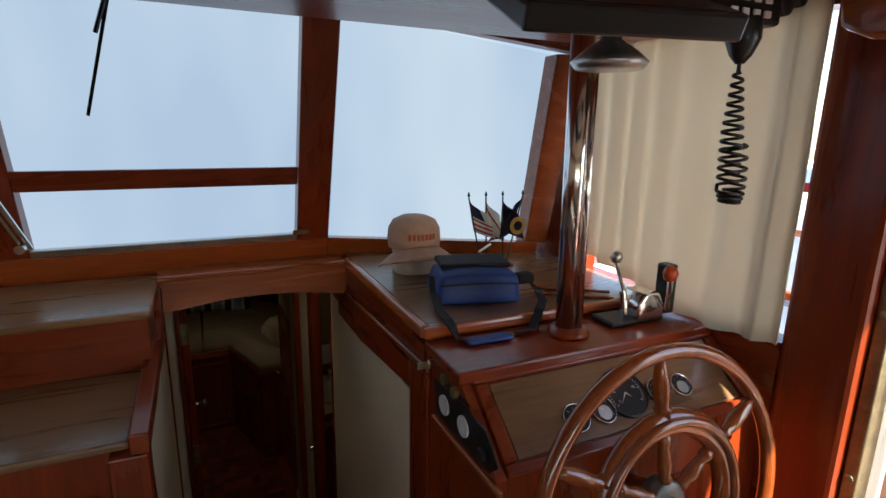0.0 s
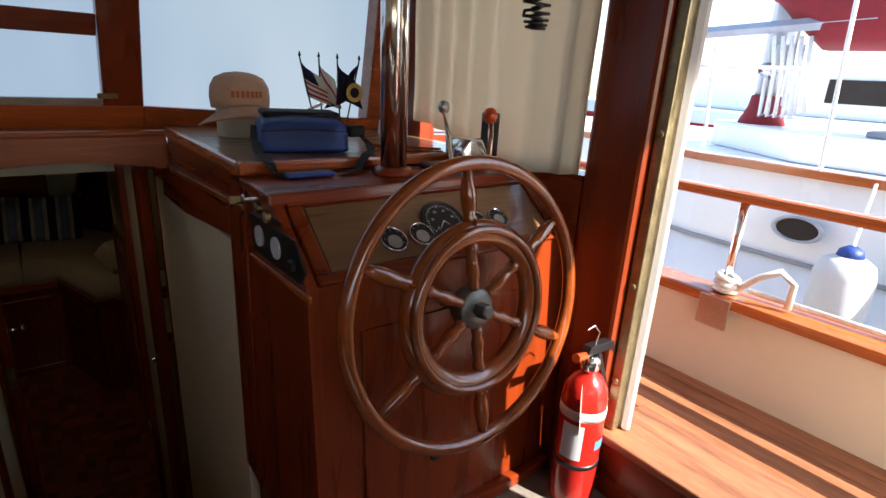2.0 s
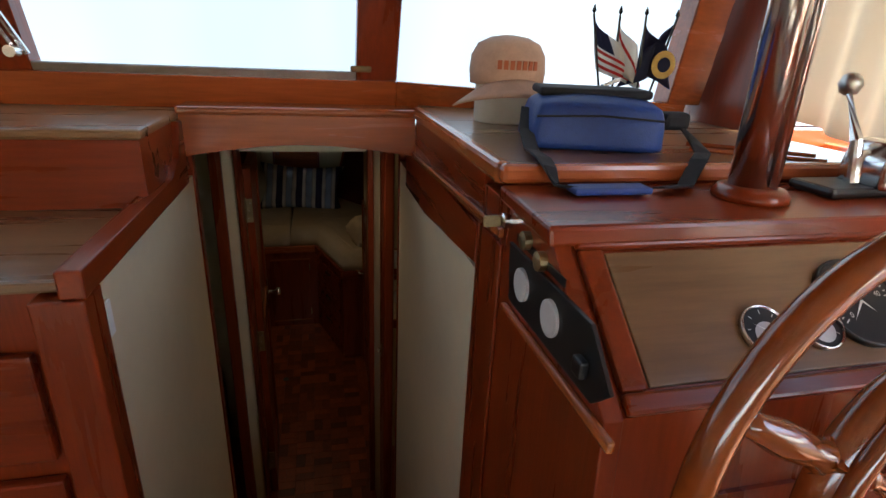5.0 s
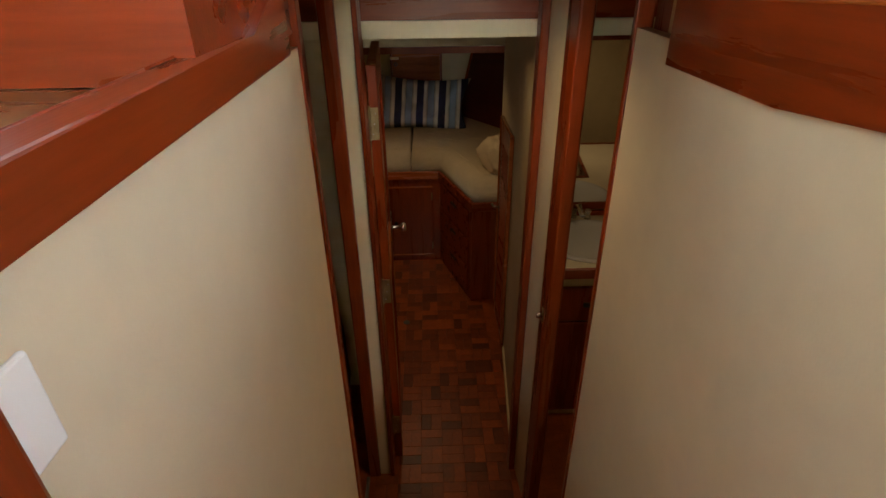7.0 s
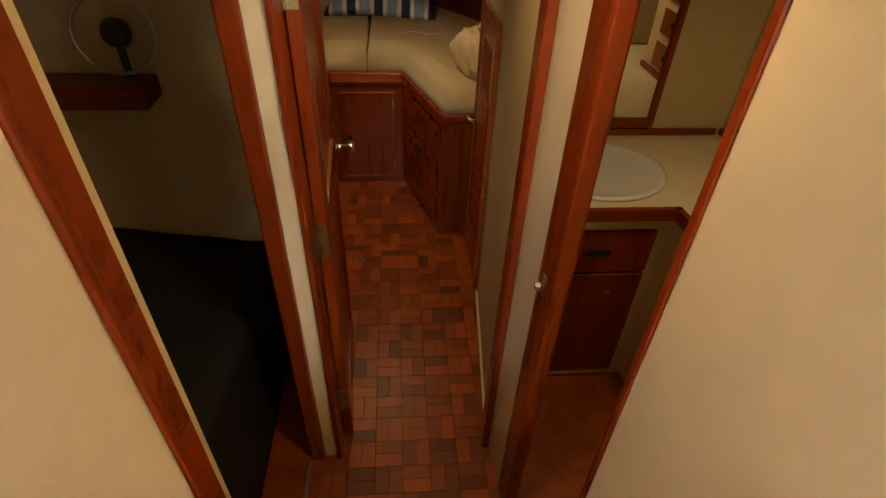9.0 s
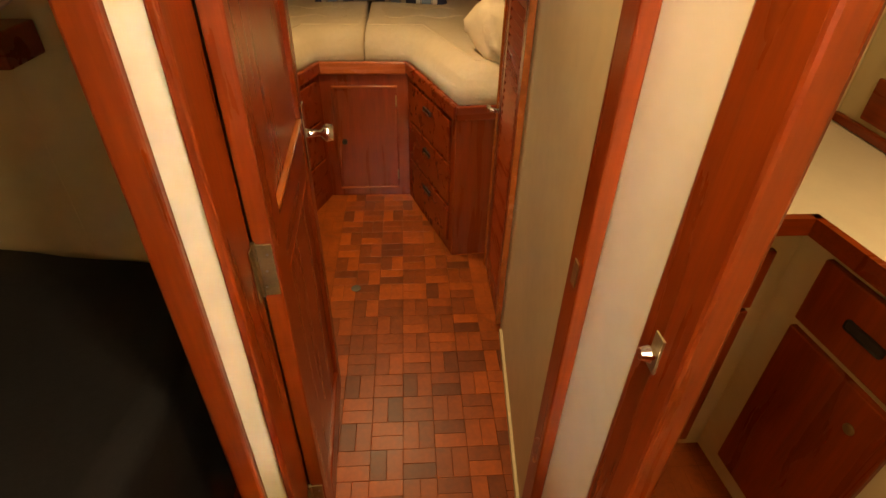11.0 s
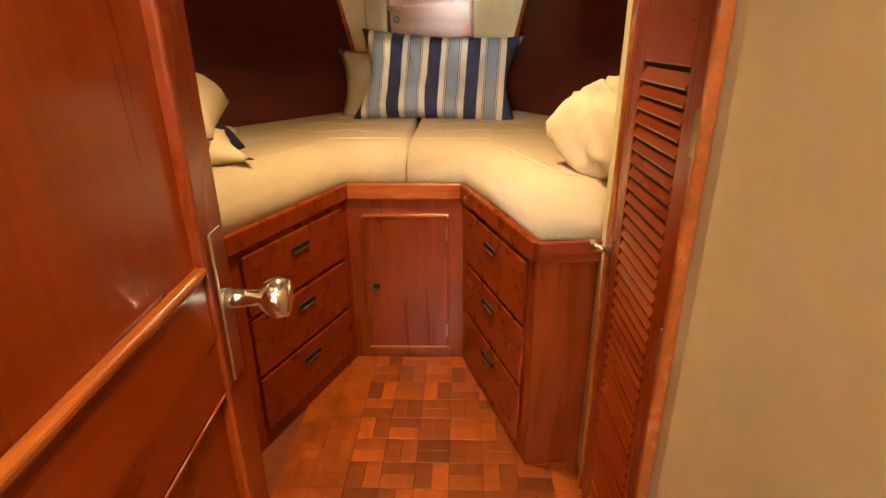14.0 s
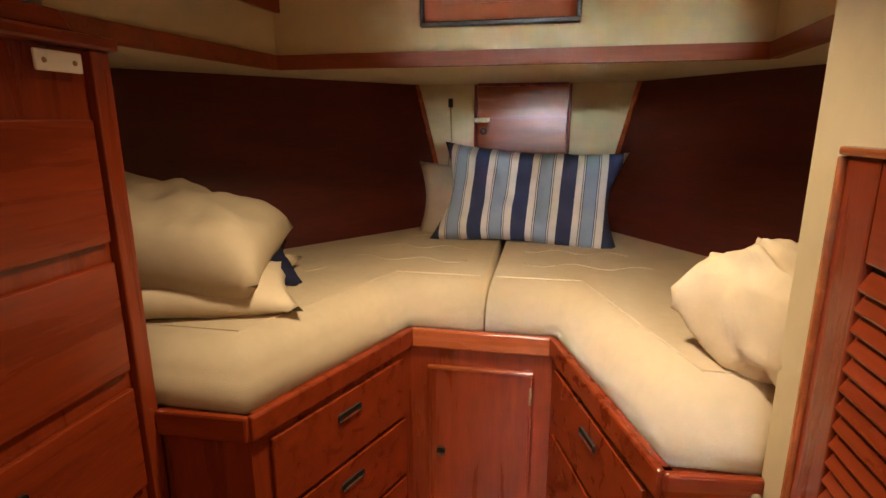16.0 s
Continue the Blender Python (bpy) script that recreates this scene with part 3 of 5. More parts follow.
# port cabinet
pc = empty("port_cabinet", (-0.85, 3.2, PF), "varnished port locker with a stepped top", "cabinet")
rebase(part("body", b_box(-1.44, -0.306, 2.90, 3.59, PF, 1.17), mahog_v), pc)
rebase(part("low_top", b_box(-1.44, -0.307, 2.86, 3.24, 1.171, 1.19, 0.006), laminate), pc)
rebase(part("upper_box", b_box(-1.44, -0.285, 3.22, 3.59, 1.191, 1.33), mahog_h), pc)
rebase(part("upper_top", b_box(-1.44, -0.275, 3.20, 3.59, 1.331, 1.352, 0.007), laminate), pc)
rebase(part("side_cap", b_prism([(2.835, 1.17), (2.835, 1.215), (3.35, 1.215), (3.44, 1.25), (3.47, 1.33), (3.5, 1.33), (3.5, 1.173), (2.9, 1.173)], -0.304, -0.268, 'x', 0.004), mahog_y), pc)
rebase(part("corner_post", b_box(-0.345, -0.272, 2.835, 2.90, PF, 1.168, 0.004), mahog_v), pc)
for z in (0.62, 0.86):
    d_ = rebase(part("drawer_front", b_box(-0.80, -0.38, 2.878, 2.899, z, z + 0.2, 0.006), mahog_h), pc)
struct("switch_plate_well", b_box(-0.279, -0.274, 2.885, 2.925, 1.07, 1.13, 0.002), white, "small white switch plate", "switch")

# pole
pl = empty("steel_pole", (0.642, 2.69, 1.345), "polished steel pole on a wooden collar", "pole")
rebase(smooth(part("tube", b_tube([(0.642, 2.69, 1.36), (0.625, 2.68, 2.06)], 0.026, 24), chrome)), pl)
rebase(smooth(part("rod", b_tube([(0.665, 2.672, 1.36), (0.648, 2.662, 1.99)], 0.009, 12), chrome)), pl)
rebase(smooth(part("collar", b_lathe([(0.05, 0), (0.05, 0.008), (0.043, 0.016), (0.03, 0.018)], 28, pose(0.645, 2.685, 1.344)), mahog_h)), pl)
rebase(part("fitting", b_lathe([(0.014, 0), (0.014, 0.03)], 12, pose(0.648, 2.66, 1.95)), brass), pl)

# throttle lever
tl = empty("engine_lever", (0.86, 2.72, 1.35), "chrome two-lever engine control with red and black knobs", "lever")
rebase(part("base", b_box(0.76, 0.93, 2.66, 2.74, 1.345, 1.36, 0.006), black), tl)
rebase(smooth(part("housing", b_prism([(0.835, 1.355), (0.835, 1.40), (0.86, 1.425), (0.905, 1.425), (0.925, 1.39), (0.925, 1.355)], 2.655, 2.73, 'y', 0.008), chrome)), tl)
rebase(part("lever", b_tube([(0.835, 2.70, 1.36), (0.832, 2.71, 1.42), (0.845, 2.755, 1.485)], [0.011, 0.009, 0.005], 12), chrome), tl)
rebase(smooth(part("knob", b_lathe([(0.004, -0.017), (0.012, -0.013), (0.017, 0), (0.012, 0.013), (0.004, 0.017)], 16, pose(0.848, 2.76, 1.497)), steel, None, "dark round knob")), tl)
rebase(part("lever", b_tube([(0.925, 2.65, 1.38), (0.905, 2.63, 1.44), (0.885, 2.612, 1.475)], 0.007, 10), chrome), tl)
rebase(smooth(part("knob", b_lathe([(0.004, -0.02), (0.014, -0.014), (0.019, 0.002), (0.013, 0.016), (0.004, 0.02)], 16, pose(0.88, 2.61, 1.487)), orange, None, "orange-red knob")), tl)
rebase(part("bracket", b_box(0.93, 0.965, 2.66, 2.70, 1.36, 1.49, 0.006), black), tl)

# steering wheel
WC = Vector((0.636, 2.345, 1.125))
WR = 0.31
sw = empty("steering_wheel", WC, "large varnished wooden ship's wheel with six turned spokes", "wheel")
WM = Matrix.Translation(WC) @ Matrix.Rotation(radians(90 - 8), 4, 'X') @ Matrix.Rotation(radians(3), 4, 'Z')


def ring(R, r, m, seg=72, k=14, sy=1.0):
    bm = bmesh.new()
    vs = [[bm.verts.new(m @ Vector(((R + r * math.cos(6.28319 * j / k)) * math.cos(6.28319 * i / seg), (R + r * math.cos(6.28319 * j / k)) * math.sin(6.28319 * i / seg), sy * r * math.sin(6.28319 * j / k)))) for j in range(k)] for i in range(seg)]
    for i in range(seg):
        for j in range(k):
            bm.faces.new((vs[i][j], vs[(i + 1) % seg][j], vs[(i + 1) % seg][(j + 1) % k], vs[i][(j + 1) % k]))
    return bm


rebase(smooth(part("rim", ring(WR - 0.013, 0.0155, WM), wheel_m)), sw)
rebase(smooth(part("ring", ring(0.160, 0.027, WM, 64, 12, 0.75), wheel_m)), sw)
rebase(smooth(part("ring_bead", ring(0.166, 0.010, WM @ Matrix.Translation((0, 0, 0.02)), 64, 10), wheel_m)), sw)
for i in range(6):
    M = WM @ Matrix.Rotation(radians(90 + 60 * i), 4, 'Z') @ Matrix.Rotation(radians(90), 4, 'Y')
    rebase(smooth(part("spoke", b_lathe([(0.010, 0.04), (0.013, 0.05), (0.010, 0.06), (0.015, 0.075), (0.012, 0.10), (0.010, 0.115), (0.014, 0.125), (0.012, 0.14)], 14, M), wheel_m)), sw)
    rebase(smooth(part("spoke", b_lathe([(0.013, 0.178), (0.017, 0.188), (0.012, 0.198), (0.016, 0.215), (0.0165, 0.24), (0.012, 0.268), (0.010, 0.285)], 14, M), wheel_m)), sw)
    rebase(part("spoke_block", b_lathe([(0.019, 0.172), (0.019, 0.19)], 4, M), wheel_m), sw)
rebase(smooth(part("hub", b_lathe([(0.043, -0.03), (0.043, 0.004), (0.040, 0.008), (0.022, 0.010)], 28, WM), iron)), sw)
rebase(part("shaft_nut", b_lathe([(0.016, 0.01), (0.016, 0.04), (0.012, 0.043)], 6, WM), iron), sw)
rebase(smooth(part("shaft", b_tube([WM @ Vector((0, 0, -0.03)), WM @ Vector((0, 0, -0.10))], 0.022, 16), wheel_m)), sw)

# fire extinguisher
EX, EY = 0.968, 2.275
fe = empty("fire_extinguisher", (EX, EY, PF), "red fire extinguisher standing by the door post", "extinguisher")
EM = pose(EX, EY, PF)
rebase(smooth(part("cylinder", b_lathe([(0.054, 0.0), (0.057, 0.01), (0.057, 0.30), (0.052, 0.335), (0.036, 0.362), (0.02, 0.375), (0.018, 0.39)], 32, EM), redpaint)), fe)
rebase(smooth(part("label_band", b_lathe([(0.0576, 0.262), (0.0576, 0.288)], 32, EM), label_w)), fe)
rebase(smooth(part("strap", b_lathe([(0.0585, 0.122), (0.0585, 0.134)], 32, EM), black)), fe)


def arc_label(z0, z1, a0, a1, r=0.0578):
    return cloth(10, 1, lambda s, t: Vector((EX + r * math.cos(radians(a0 + (a1 - a0) * s)), EY + r * math.sin(radians(a0 + (a1 - a0) * s)), PF + z0 + (z1 - z0) * t)))


rebase(part("label", arc_label(0.18, 0.205, -100, -40), label_b), fe)
rebase(part("label", arc_label(0.15, 0.25, 170, 225), label_w), fe)
rebase(smooth(part("collar", b_lathe([(0.022, 0.38), (0.026, 0.388), (0.026, 0.41), (0.018, 0.42)], 16, EM), chrome)), fe)
rebase(part("handle", b_prism([(EX - 0.03, PF + 0.43), (EX + 0.065, PF + 0.425), (EX + 0.085, PF + 0.40), (EX + 0.07, PF + 0.445), (EX - 0.02, PF + 0.45)], EY - 0.012, EY + 0.012, 'y', 0.002), black), fe)
rebase(part("lever", b_prism([(EX + 0.01, PF + 0.42), (EX + 0.03, PF + 0.42), (EX + 0.075, PF + 0.32), (EX + 0.065, PF + 0.315)], EY - 0.01, EY + 0.01, 'y', 0.002), black), fe)
rebase(part("nozzle", b_tube([(EX - 0.02, EY, PF + 0.425), (EX - 0.075, EY - 0.01, PF + 0.438)], [0.008, 0.011], 12), orange), fe)
rebase(part("pull_pin", b_tube([(EX + 0.01, EY, PF + 0.445), (EX + 0.02, EY, PF + 0.475), (EX - 0.005, EY, PF + 0.50), (EX - 0.03, EY, PF + 0.495)], 0.002, 6), steel), fe)
rebase(part("tag", cloth(4, 6, lambda s, t: Vector((EX - 0.055 - 0.03 * s + 0.02 * (1 - t), EY - 0.025 - 0.02 * s, PF + 0.23 + 0.14 * t))), canister_m, None, "paper inspection tag"), fe)

# canister with a cap on top
cn = thing("canister", b_lathe([(0.066, 0), (0.068, 0.004), (0.068, 0.105), (0.064, 0.11)], 32, pose(0.475, 3.27, 1.369)), canister_m, "cream cylindrical canister on the counter", "canister")
smooth(cn)
hat = empty("cap", (0.475, 3.27, 1.489), "faded tan baseball cap with rust lettering on the canister", "cap")
rebase(smooth(part("crown", b_lathe([(0.082, -0.03), (0.085, 0.0), (0.082, 0.03), (0.068, 0.055), (0.04, 0.068), (0.012, 0.072)], 24, pose(0.475, 3.265, 1.482)), capcloth)), hat)
rebase(smooth(thicken(part("brim", cloth(14, 4, lambda s, t: Vector((0.475 + (0.083 + 0.05 * t) * math.cos(radians(195 + 150 * s)) * 1.02, 3.265 + (0.083 + 0.05 * t) * math.sin(radians(195 + 150 * s)), 1.465 - 0.03 * t - 0.03 * (2 * s - 1) ** 2))), capcloth), 0.004)), hat)
for k in range(7):
    a = radians(240 + k * 9)
    rebase(part("letter_bar", b_box(-0.0045, 0.0045, -0.001, 0.001, -0.009, 0.009), capletter), hat).matrix_basis = Matrix.Translation((0.475 + 0.0855 * math.cos(a), 3.265 + 0.0855 * math.sin(a), 1.494)) @ Matrix.Rotation(a + math.pi / 2, 4, 'Z')

# blue bag
bg = empty("shoulder_bag", (0.53, 2.97, 1.369), "blue nylon shoulder bag with black trim and strap", "bag")
bm = b_box(-0.115, 0.115, -0.085, 0.085, 0, 0.085, 0)
bmesh.ops.subdivide_edges(bm, edges=bm.edges[:], cuts=5, use_grid_fill=True)
for v in bm.verts:
    u, w, h = v.co.x / 0.115, v.co.y / 0.085, v.co.z / 0.085
    k = 1 - 0.12 * h * h
    bul = 0.010 * (1 - u * u) * (1 - w * w)
    v.co = Vector((v.co.x * k + 0.008 * noise.noise(v.co * 22), v.co.y * k - 0.012 * h * 0 + 0.006 * noise.noise(v.co * 18 + Vector((3, 0, 0))), v.co.z * (1 - 0.12 * abs(w)) + (bul if h > 0.9 else 0) + 0.004 * noise.noise(v.co * 25) * (h > 0.1)))
BGM = pose(0.53, 2.965, 1.37, 0, 0, -14)
bm.transform(BGM)
bb = rebase(smooth(part("body", bm, bag_m)), bg)
bb.modifiers.new("round", 'SUBSURF').levels = 1
bb.modifiers["round"].render_levels = 1
bm = b_box(-0.095, 0.10, -0.03, 0.078, 0.083, 0.098, 0.006)
bm.transform(BGM)
rebase(part("flap", bm, blackcloth), bg)
bm = b_tube([BGM @ Vector(p) for p in ((-0.105, -0.088, 0.055), (0, -0.093, 0.06), (0.105, -0.088, 0.055))], 0.002, 6)
rebase(part("zip", bm, blackcloth), bg)


def strap(pts, w=0.012, th=0.002, name="strap"):
    bm = bmesh.new()
    pts = [Vector(p) for p in pts]
    rows = []
    for i, p in enumerate(pts):
        d = (pts[min(i + 1, len(pts) - 1)] - pts[max(i - 1, 0)]).normalized()
        u = d.cross(Vector((0.2, 0.3, 1))).normalized() * w
        rows.append((bm.verts.new(p + u), bm.verts.new(p - u)))
    for a, b in zip(rows, rows[1:]):
        bm.faces.new((a[0], b[0], b[1], a[1]))
    return bm


rebase(thicken(part("strap", strap([(0.42, 2.98, 1.43), (0.40, 2.93, 1.40), (0.385, 2.86, 1.378), (0.375, 2.79, 1.38), (0.37, 2.755, 1.374), (0.375, 2.735, 1.352), (0.40, 2.715, 1.352)]), blackcloth), 0.003), bg)
rebase(thicken(part("strap", strap([(0.64, 2.93, 1.43), (0.67, 2.92, 1.42), (0.69, 2.88, 1.39), (0.665, 2.82, 1.38), (0.62, 2.77, 1.38), (0.57, 2.725, 1.352), (0.52, 2.715, 1.352)]), blackcloth), 0.003), bg)
rebase(part("shoulder_pad", b_box(0.385, 0.50, 2.695, 2.728, 1.347, 1.357, 0.004), bag_m), bg)
rebase(part("buckle", b_box(0.64, 0.69, 2.895, 2.93, 1.405, 1.435, 0.008), blackcloth), bg)
for k, (x, y) in enumerate(((0.70, 2.90), (0.73, 2.95))):
    thing("pencil", b_tube([(x, y, 1.374), (x + 0.17, y - 0.12, 1.374)], 0.0045, 6), teak, "long yellow wooden pencil on the counter", "pencil", "pencils")
thing("pen", b_tube([(0.60, 3.06, 1.465), (0.655, 3.09, 1.478)], 0.004, 8), white, "white pen clipped to the bag", "pen")

# small flags


def flag(x, y, lean, m, tail, label, extra=None):
    f = empty("desk_flag", (x, y, 1.369), label, "flag", "desk flags")
    top = Vector((x + lean, y, 1.605))
    base = Vector((x, y, 1.369))
    rebase(part("staff", b_tube([base, top], 0.0025, 6), black), f)
    rebase(part("finial", b_lathe([(0.001, 0), (0.005, 0.006), (0.001, 0.018)], 8, Matrix.Translation(top)), black), f)
    def fl(s, t):
        p = top.lerp(base, 0.04 + 0.44 * t)
        return p + Vector((tail * s * (0.75 + 0.35 * t), 0.010 * math.sin(s * 6 + 2 * t), -0.055 * s ** 0.8 * (1 - 0.3 * t)))
    rebase(smooth(thicken(part("cloth", cloth(10, 6, fl), m), 0.001)), f)
    if extra:
        extra(f, fl)
    return f


def stripes(f, fl):
    for k in range(3):
        rebase(part("stripe", cloth(8, 1, lambda s, t: fl(s, 0.5 + k * 0.17 + t * 0.08) + Vector((0, -0.003, 0))), redcloth), f)
    rebase(part("canton", cloth(4, 2, lambda s, t: fl(s * 0.5, t * 0.45) + Vector((0, -0.003, 0))), navy), f)


def seal(f, fl):
    c = fl(0.62, 0.55)
    rebase(part("seal", b_lathe([(0.030, 0), (0.030, 0.001)], 20, Matrix.Translation(c + Vector((0, -0.006, 0))) @ pose(0, 0, 0, 90, 0, 0)), goldprint), f)
    rebase(part("seal_middle", b_lathe([(0.016, 0.0012), (0.016, 0.002)], 20, Matrix.Translation(c + Vector((0, -0.006, 0))) @ pose(0, 0, 0, 90, 0, 0)), navy), f)


def cross(f, fl):
    rebase(part("diagonal", cloth(8, 1, lambda s, t: fl(s, s * 0.85 + t * 0.14) + Vector((0, -0.003, 0))), redcloth), f)


flag(0.70, 3.22, -0.055, whitecloth, 0.10, "small striped flag on a black staff", stripes)
flag(0.715, 3.215, -0.01, whitecloth, 0.07, "small white and red flag on a black staff", cross)
flag(0.775, 3.21, -0.01, navy, 0.085, "small navy flag with a gold seal", seal)
flag(0.79, 3.215, 0.055, navy, -0.085, "small plain navy flag on a black staff")
fb = thing("flag_base", b_box(0.68, 0.81, 3.195, 3.235, 1.3695, 1.378, 0.002), mahog_h, "small wooden base holding desk flags", "stand")

# curtain on the starboard window


def cur(s, t):
    y = 2.40 + 0.72 * s
    z = 2.09 - (0.72 + 0.03 * math.sin(5 * s) - 0.03 * s) * t
    f = math.sin(s * 44 + 1.2 * math.sin(s * 9)) * 0.016 * (0.6 + 0.4 * t) + 0.008 * noise.noise(Vector((s * 5, t * 3, 0)))
    return Vector((0.995 + f * 0.8 - 0.012 * (s < 0.08), y, z))


cu_ = thicken(smooth(thing("curtain", cloth(120, 16, cur), curtain_m, "ivory pleated curtain over the side window", "curtain")), 0.003)
tagged(part("curtain_rail", b_tube([(1.0, 2.4, 2.095), (1.0, 3.15, 2.095)], 0.008, 8), brass), "thin brass curtain rail", "rail")

# overhead electronics
mon = empty("monitor", (0.47, 2.35, 1.97), "black flat monitor folded up under the ceiling", "monitor")
MM = pose(0.47, 2.43, 2.01, -68, 0, -14)
bm = b_box(-0.17, 0.17, -0.02, 0.02, -0.11, 0.11, 0.006)
bm.transform(MM)
rebase(part("case", bm, black), mon)
bm = b_box(-0.155, 0.155, -0.0225, -0.0205, -0.095, 0.095)
bm.transform(MM)
rebase(part("screen", bm, dial), mon)
rebase(smooth(part("mount", b_lathe([(0.06, 0), (0.07, 0.012), (0.05, 0.03), (0.02, 0.05), (0.02, 0.12)], 20, pose(0.56, 2.52, 1.93)), steel)), mon)
rad = empty("radio", (0.82, 2.47, 2.06), "black marine radio with handset under the ceiling", "radio")
rebase(part("body", b_box(0.72, 0.90, 2.44, 2.6, 2.02, 2.10, 0.008), black), rad)
for i in range(4):
    for j in range(2):
        rebase(part("button", b_box(0.755 + i * 0.03, 0.772 + i * 0.03, 2.434, 2.4395, 2.03 + j * 0.025, 2.043 + j * 0.025, 0.002), label_w), rad)
rebase(part("display", b_box(0.79, 0.86, 2.435, 2.4395, 2.078, 2.096), steel), rad)
for x in (0.91, 0.95):
    rebase(smooth(part("knob", b_lathe([(0.02, 0), (0.02, 0.03), (0.015, 0.034)], 18, pose(x, 2.47, 2.06 + (x - 0.91) * 0.5, 90, 0, 0)), black)), rad)
rebase(smooth(part("handset", b_lathe([(0.008, -0.06), (0.02, -0.045), (0.032, -0.015), (0.03, 0.02), (0.02, 0.03)], 14, pose(0.826, 2.46, 2.01)), black)), rad)
coil = []
for k in range(330):
    a = k * 0.42
    u = k / 329
    if u < 0.56:
        c = Vector((0.826 + 0.02 * u, 2.46, 1.935 - 0.39 * u))
    else:
        w = (u - 0.56) / 0.44
        c = Vector((0.838 + 0.03 * math.sin(w * 2.2), 2.46 + 0.01 * w, 1.706 - 0.035 * math.sin(w * 3.0) + 0.13 * max(0, w - 0.25)))
    rr_ = 0.019 * min(1, 0.4 + 2 * u)
    coil.append(c + Vector((rr_ * math.cos(a), rr_ * math.sin(a), 0)))
rebase(smooth(part("coiled_cord", b_tube(coil, 0.0035, 6), black)), rad)
rebase(part("cord", b_tube([(0.826, 2.46, 1.96), (0.826, 2.46, 1.93)], 0.004, 6), black), rad)
hl = empty("handhold", (1.02, 2.3, 2.03), "curved varnished wooden bracket over the door", "bracket")
rebase(smooth(part("bracket", b_prism([(2.16, 2.13), (2.17, 2.02), (2.22, 1.985), (2.30, 1.98), (2.36, 2.01), (2.38, 2.13)], 0.94, 1.0, 'x', 0.012), teak_y)), hl)

# ---- outside: own side deck, rail, neighbouring boat, water ----
struct("water", b_box(-60, 60, -60, 60, -1.3, -1.2), water_m, "harbour water", "water")
struct("own_hull", b_prism([(-1.9, 0.0), (-1.9, 3.6), (-1.6, 6), (-0.22, 8.6), (1.2, 6), (1.78, 3.6), (1.78, 0.0)], -1.25, -0.92), offwhite, "cream hull of the boat", "hull")
struct("side_deck", b_box(1.241, 1.75, -0.5, 3.59, 0.56, 0.60), deckteak, "weathered teak side deck", "deck")
for i in range(7):
    struct("deck_plank", b_box(1.245 + i * 0.066, 1.245 + i * 0.066 + 0.062, -0.5, 3.59, 0.601, 0.606, 0.001), deckteak, "weathered teak deck plank", "deck")
struct("bulwark", b_box(1.70, 1.75, -0.5, 3.59, 0.607, 0.90), offwhite, "cream painted bulwark", "bulwark")
struct("bulwark_cap", b_box(1.675, 1.80, -0.5, 3.59, 0.901, 0.94, 0.012), teak_y, "varnished cap rail on the bulwark", "rail")
rl = empty("guard_rail", (1.73, 2.3, 0.94), "varnished wooden guard rail on steel stanchions", "railing")
rebase(part("top_rail", b_box(1.70, 1.76, -0.5, 3.59, 1.245, 1.28, 0.014), teak_y), rl)
for y in (2.31, 0.9):
    rebase(smooth(part("stanchion", b_tube([(1.73, y, 0.94), (1.73, y, 1.245)], 0.014, 14), chrome)), rl)
thing("deck_plate", b_box(1.668, 1.6745, 2.26, 2.36, 0.83, 0.935, 0.002), steel, "grey steel chafe plate over the cap rail", "plate")
mr_ = empty("mooring_line", (1.72, 2.2, 0.94), "white rope coiled round the stanchion foot", "rope")
for k in range(3):
    rebase(smooth(part("coil", ring(0.03, 0.011, pose(1.73, 2.31, 0.952 + 0.02 * k, 6 * k, 4), 28, 8), rope)), mr_)
rebase(smooth(part("loop", b_tube([(1.73, 2.28, 0.955), (1.73, 2.22, 1.02), (1.73, 2.16, 1.06), (1.73, 2.12, 1.03), (1.73, 2.12, 0.95)], 0.011, 8), rope)), mr_)
rebase(smooth(part("line", b_tube([(1.76, 2.25, 0.96), (1.78, 1.8, 0.953), (1.8, 1.0, 0.953)], 0.010, 8), rope)), mr_)

nb_ = empty("neighbour_sailboat", (4.5, 2.5, -1.2), "white sailboat moored alongside with a maroon sail cover", "sailboat")
rebase(smooth(part("hull", b_prism([(3.2, -6), (3.05, 0), (3.2, 3.2), (3.9, 6.0), (5.0, 8.0), (6.2, 5), (6.5, 0), (6.2, -6)], -1.25, 0.70), boatwhite)), nb_)
rebase(part("topside", b_prism([(3.2, -6), (3.06, 0), (3.22, 3.2), (3.92, 6.0), (5.0, 7.9), (6.2, 5), (6.4, 0), (6.2, -6)], 0.72, 1.17), boatwhite), nb_)
rebase(part("rub_stripe", b_prism([(3.19, -6), (3.04, 0), (3.19, 3.2), (3.89, 6.02), (5.0, 8.03), (6.2, 5), (6.5, 0), (6.2, -6)], 0.70, 0.72), boatgrey), nb_)
rebase(part("toe_rail", b_prism([(3.17, -6), (3.03, 0), (3.18, 3.2), (3.88, 6.02), (5.0, 8.03), (3.95, 6.0), (3.26, 3.2), (3.12, 0), (3.25, -6)], 1.171, 1.215), teak_y), nb_)
ph = rebase(smooth(part("porthole", ring(0.115, 0.014, pose(3.13, 2.58, 0.90) @ Matrix.Diagonal((1, 1, 0.55, 1)) @ pose(0, 0, 0, 0, 90, 0), 36, 8), alum)), nb_)
rebase(part("porthole_glass", b_lathe([(0.105, 0), (0.105, 0.006)], 28, pose(3.135, 2.58, 0.90) @ Matrix.Diagonal((1, 1, 0.55, 1)) @ pose(0, 0, 0, 0, -90, 0)), dark_fill), nb_)
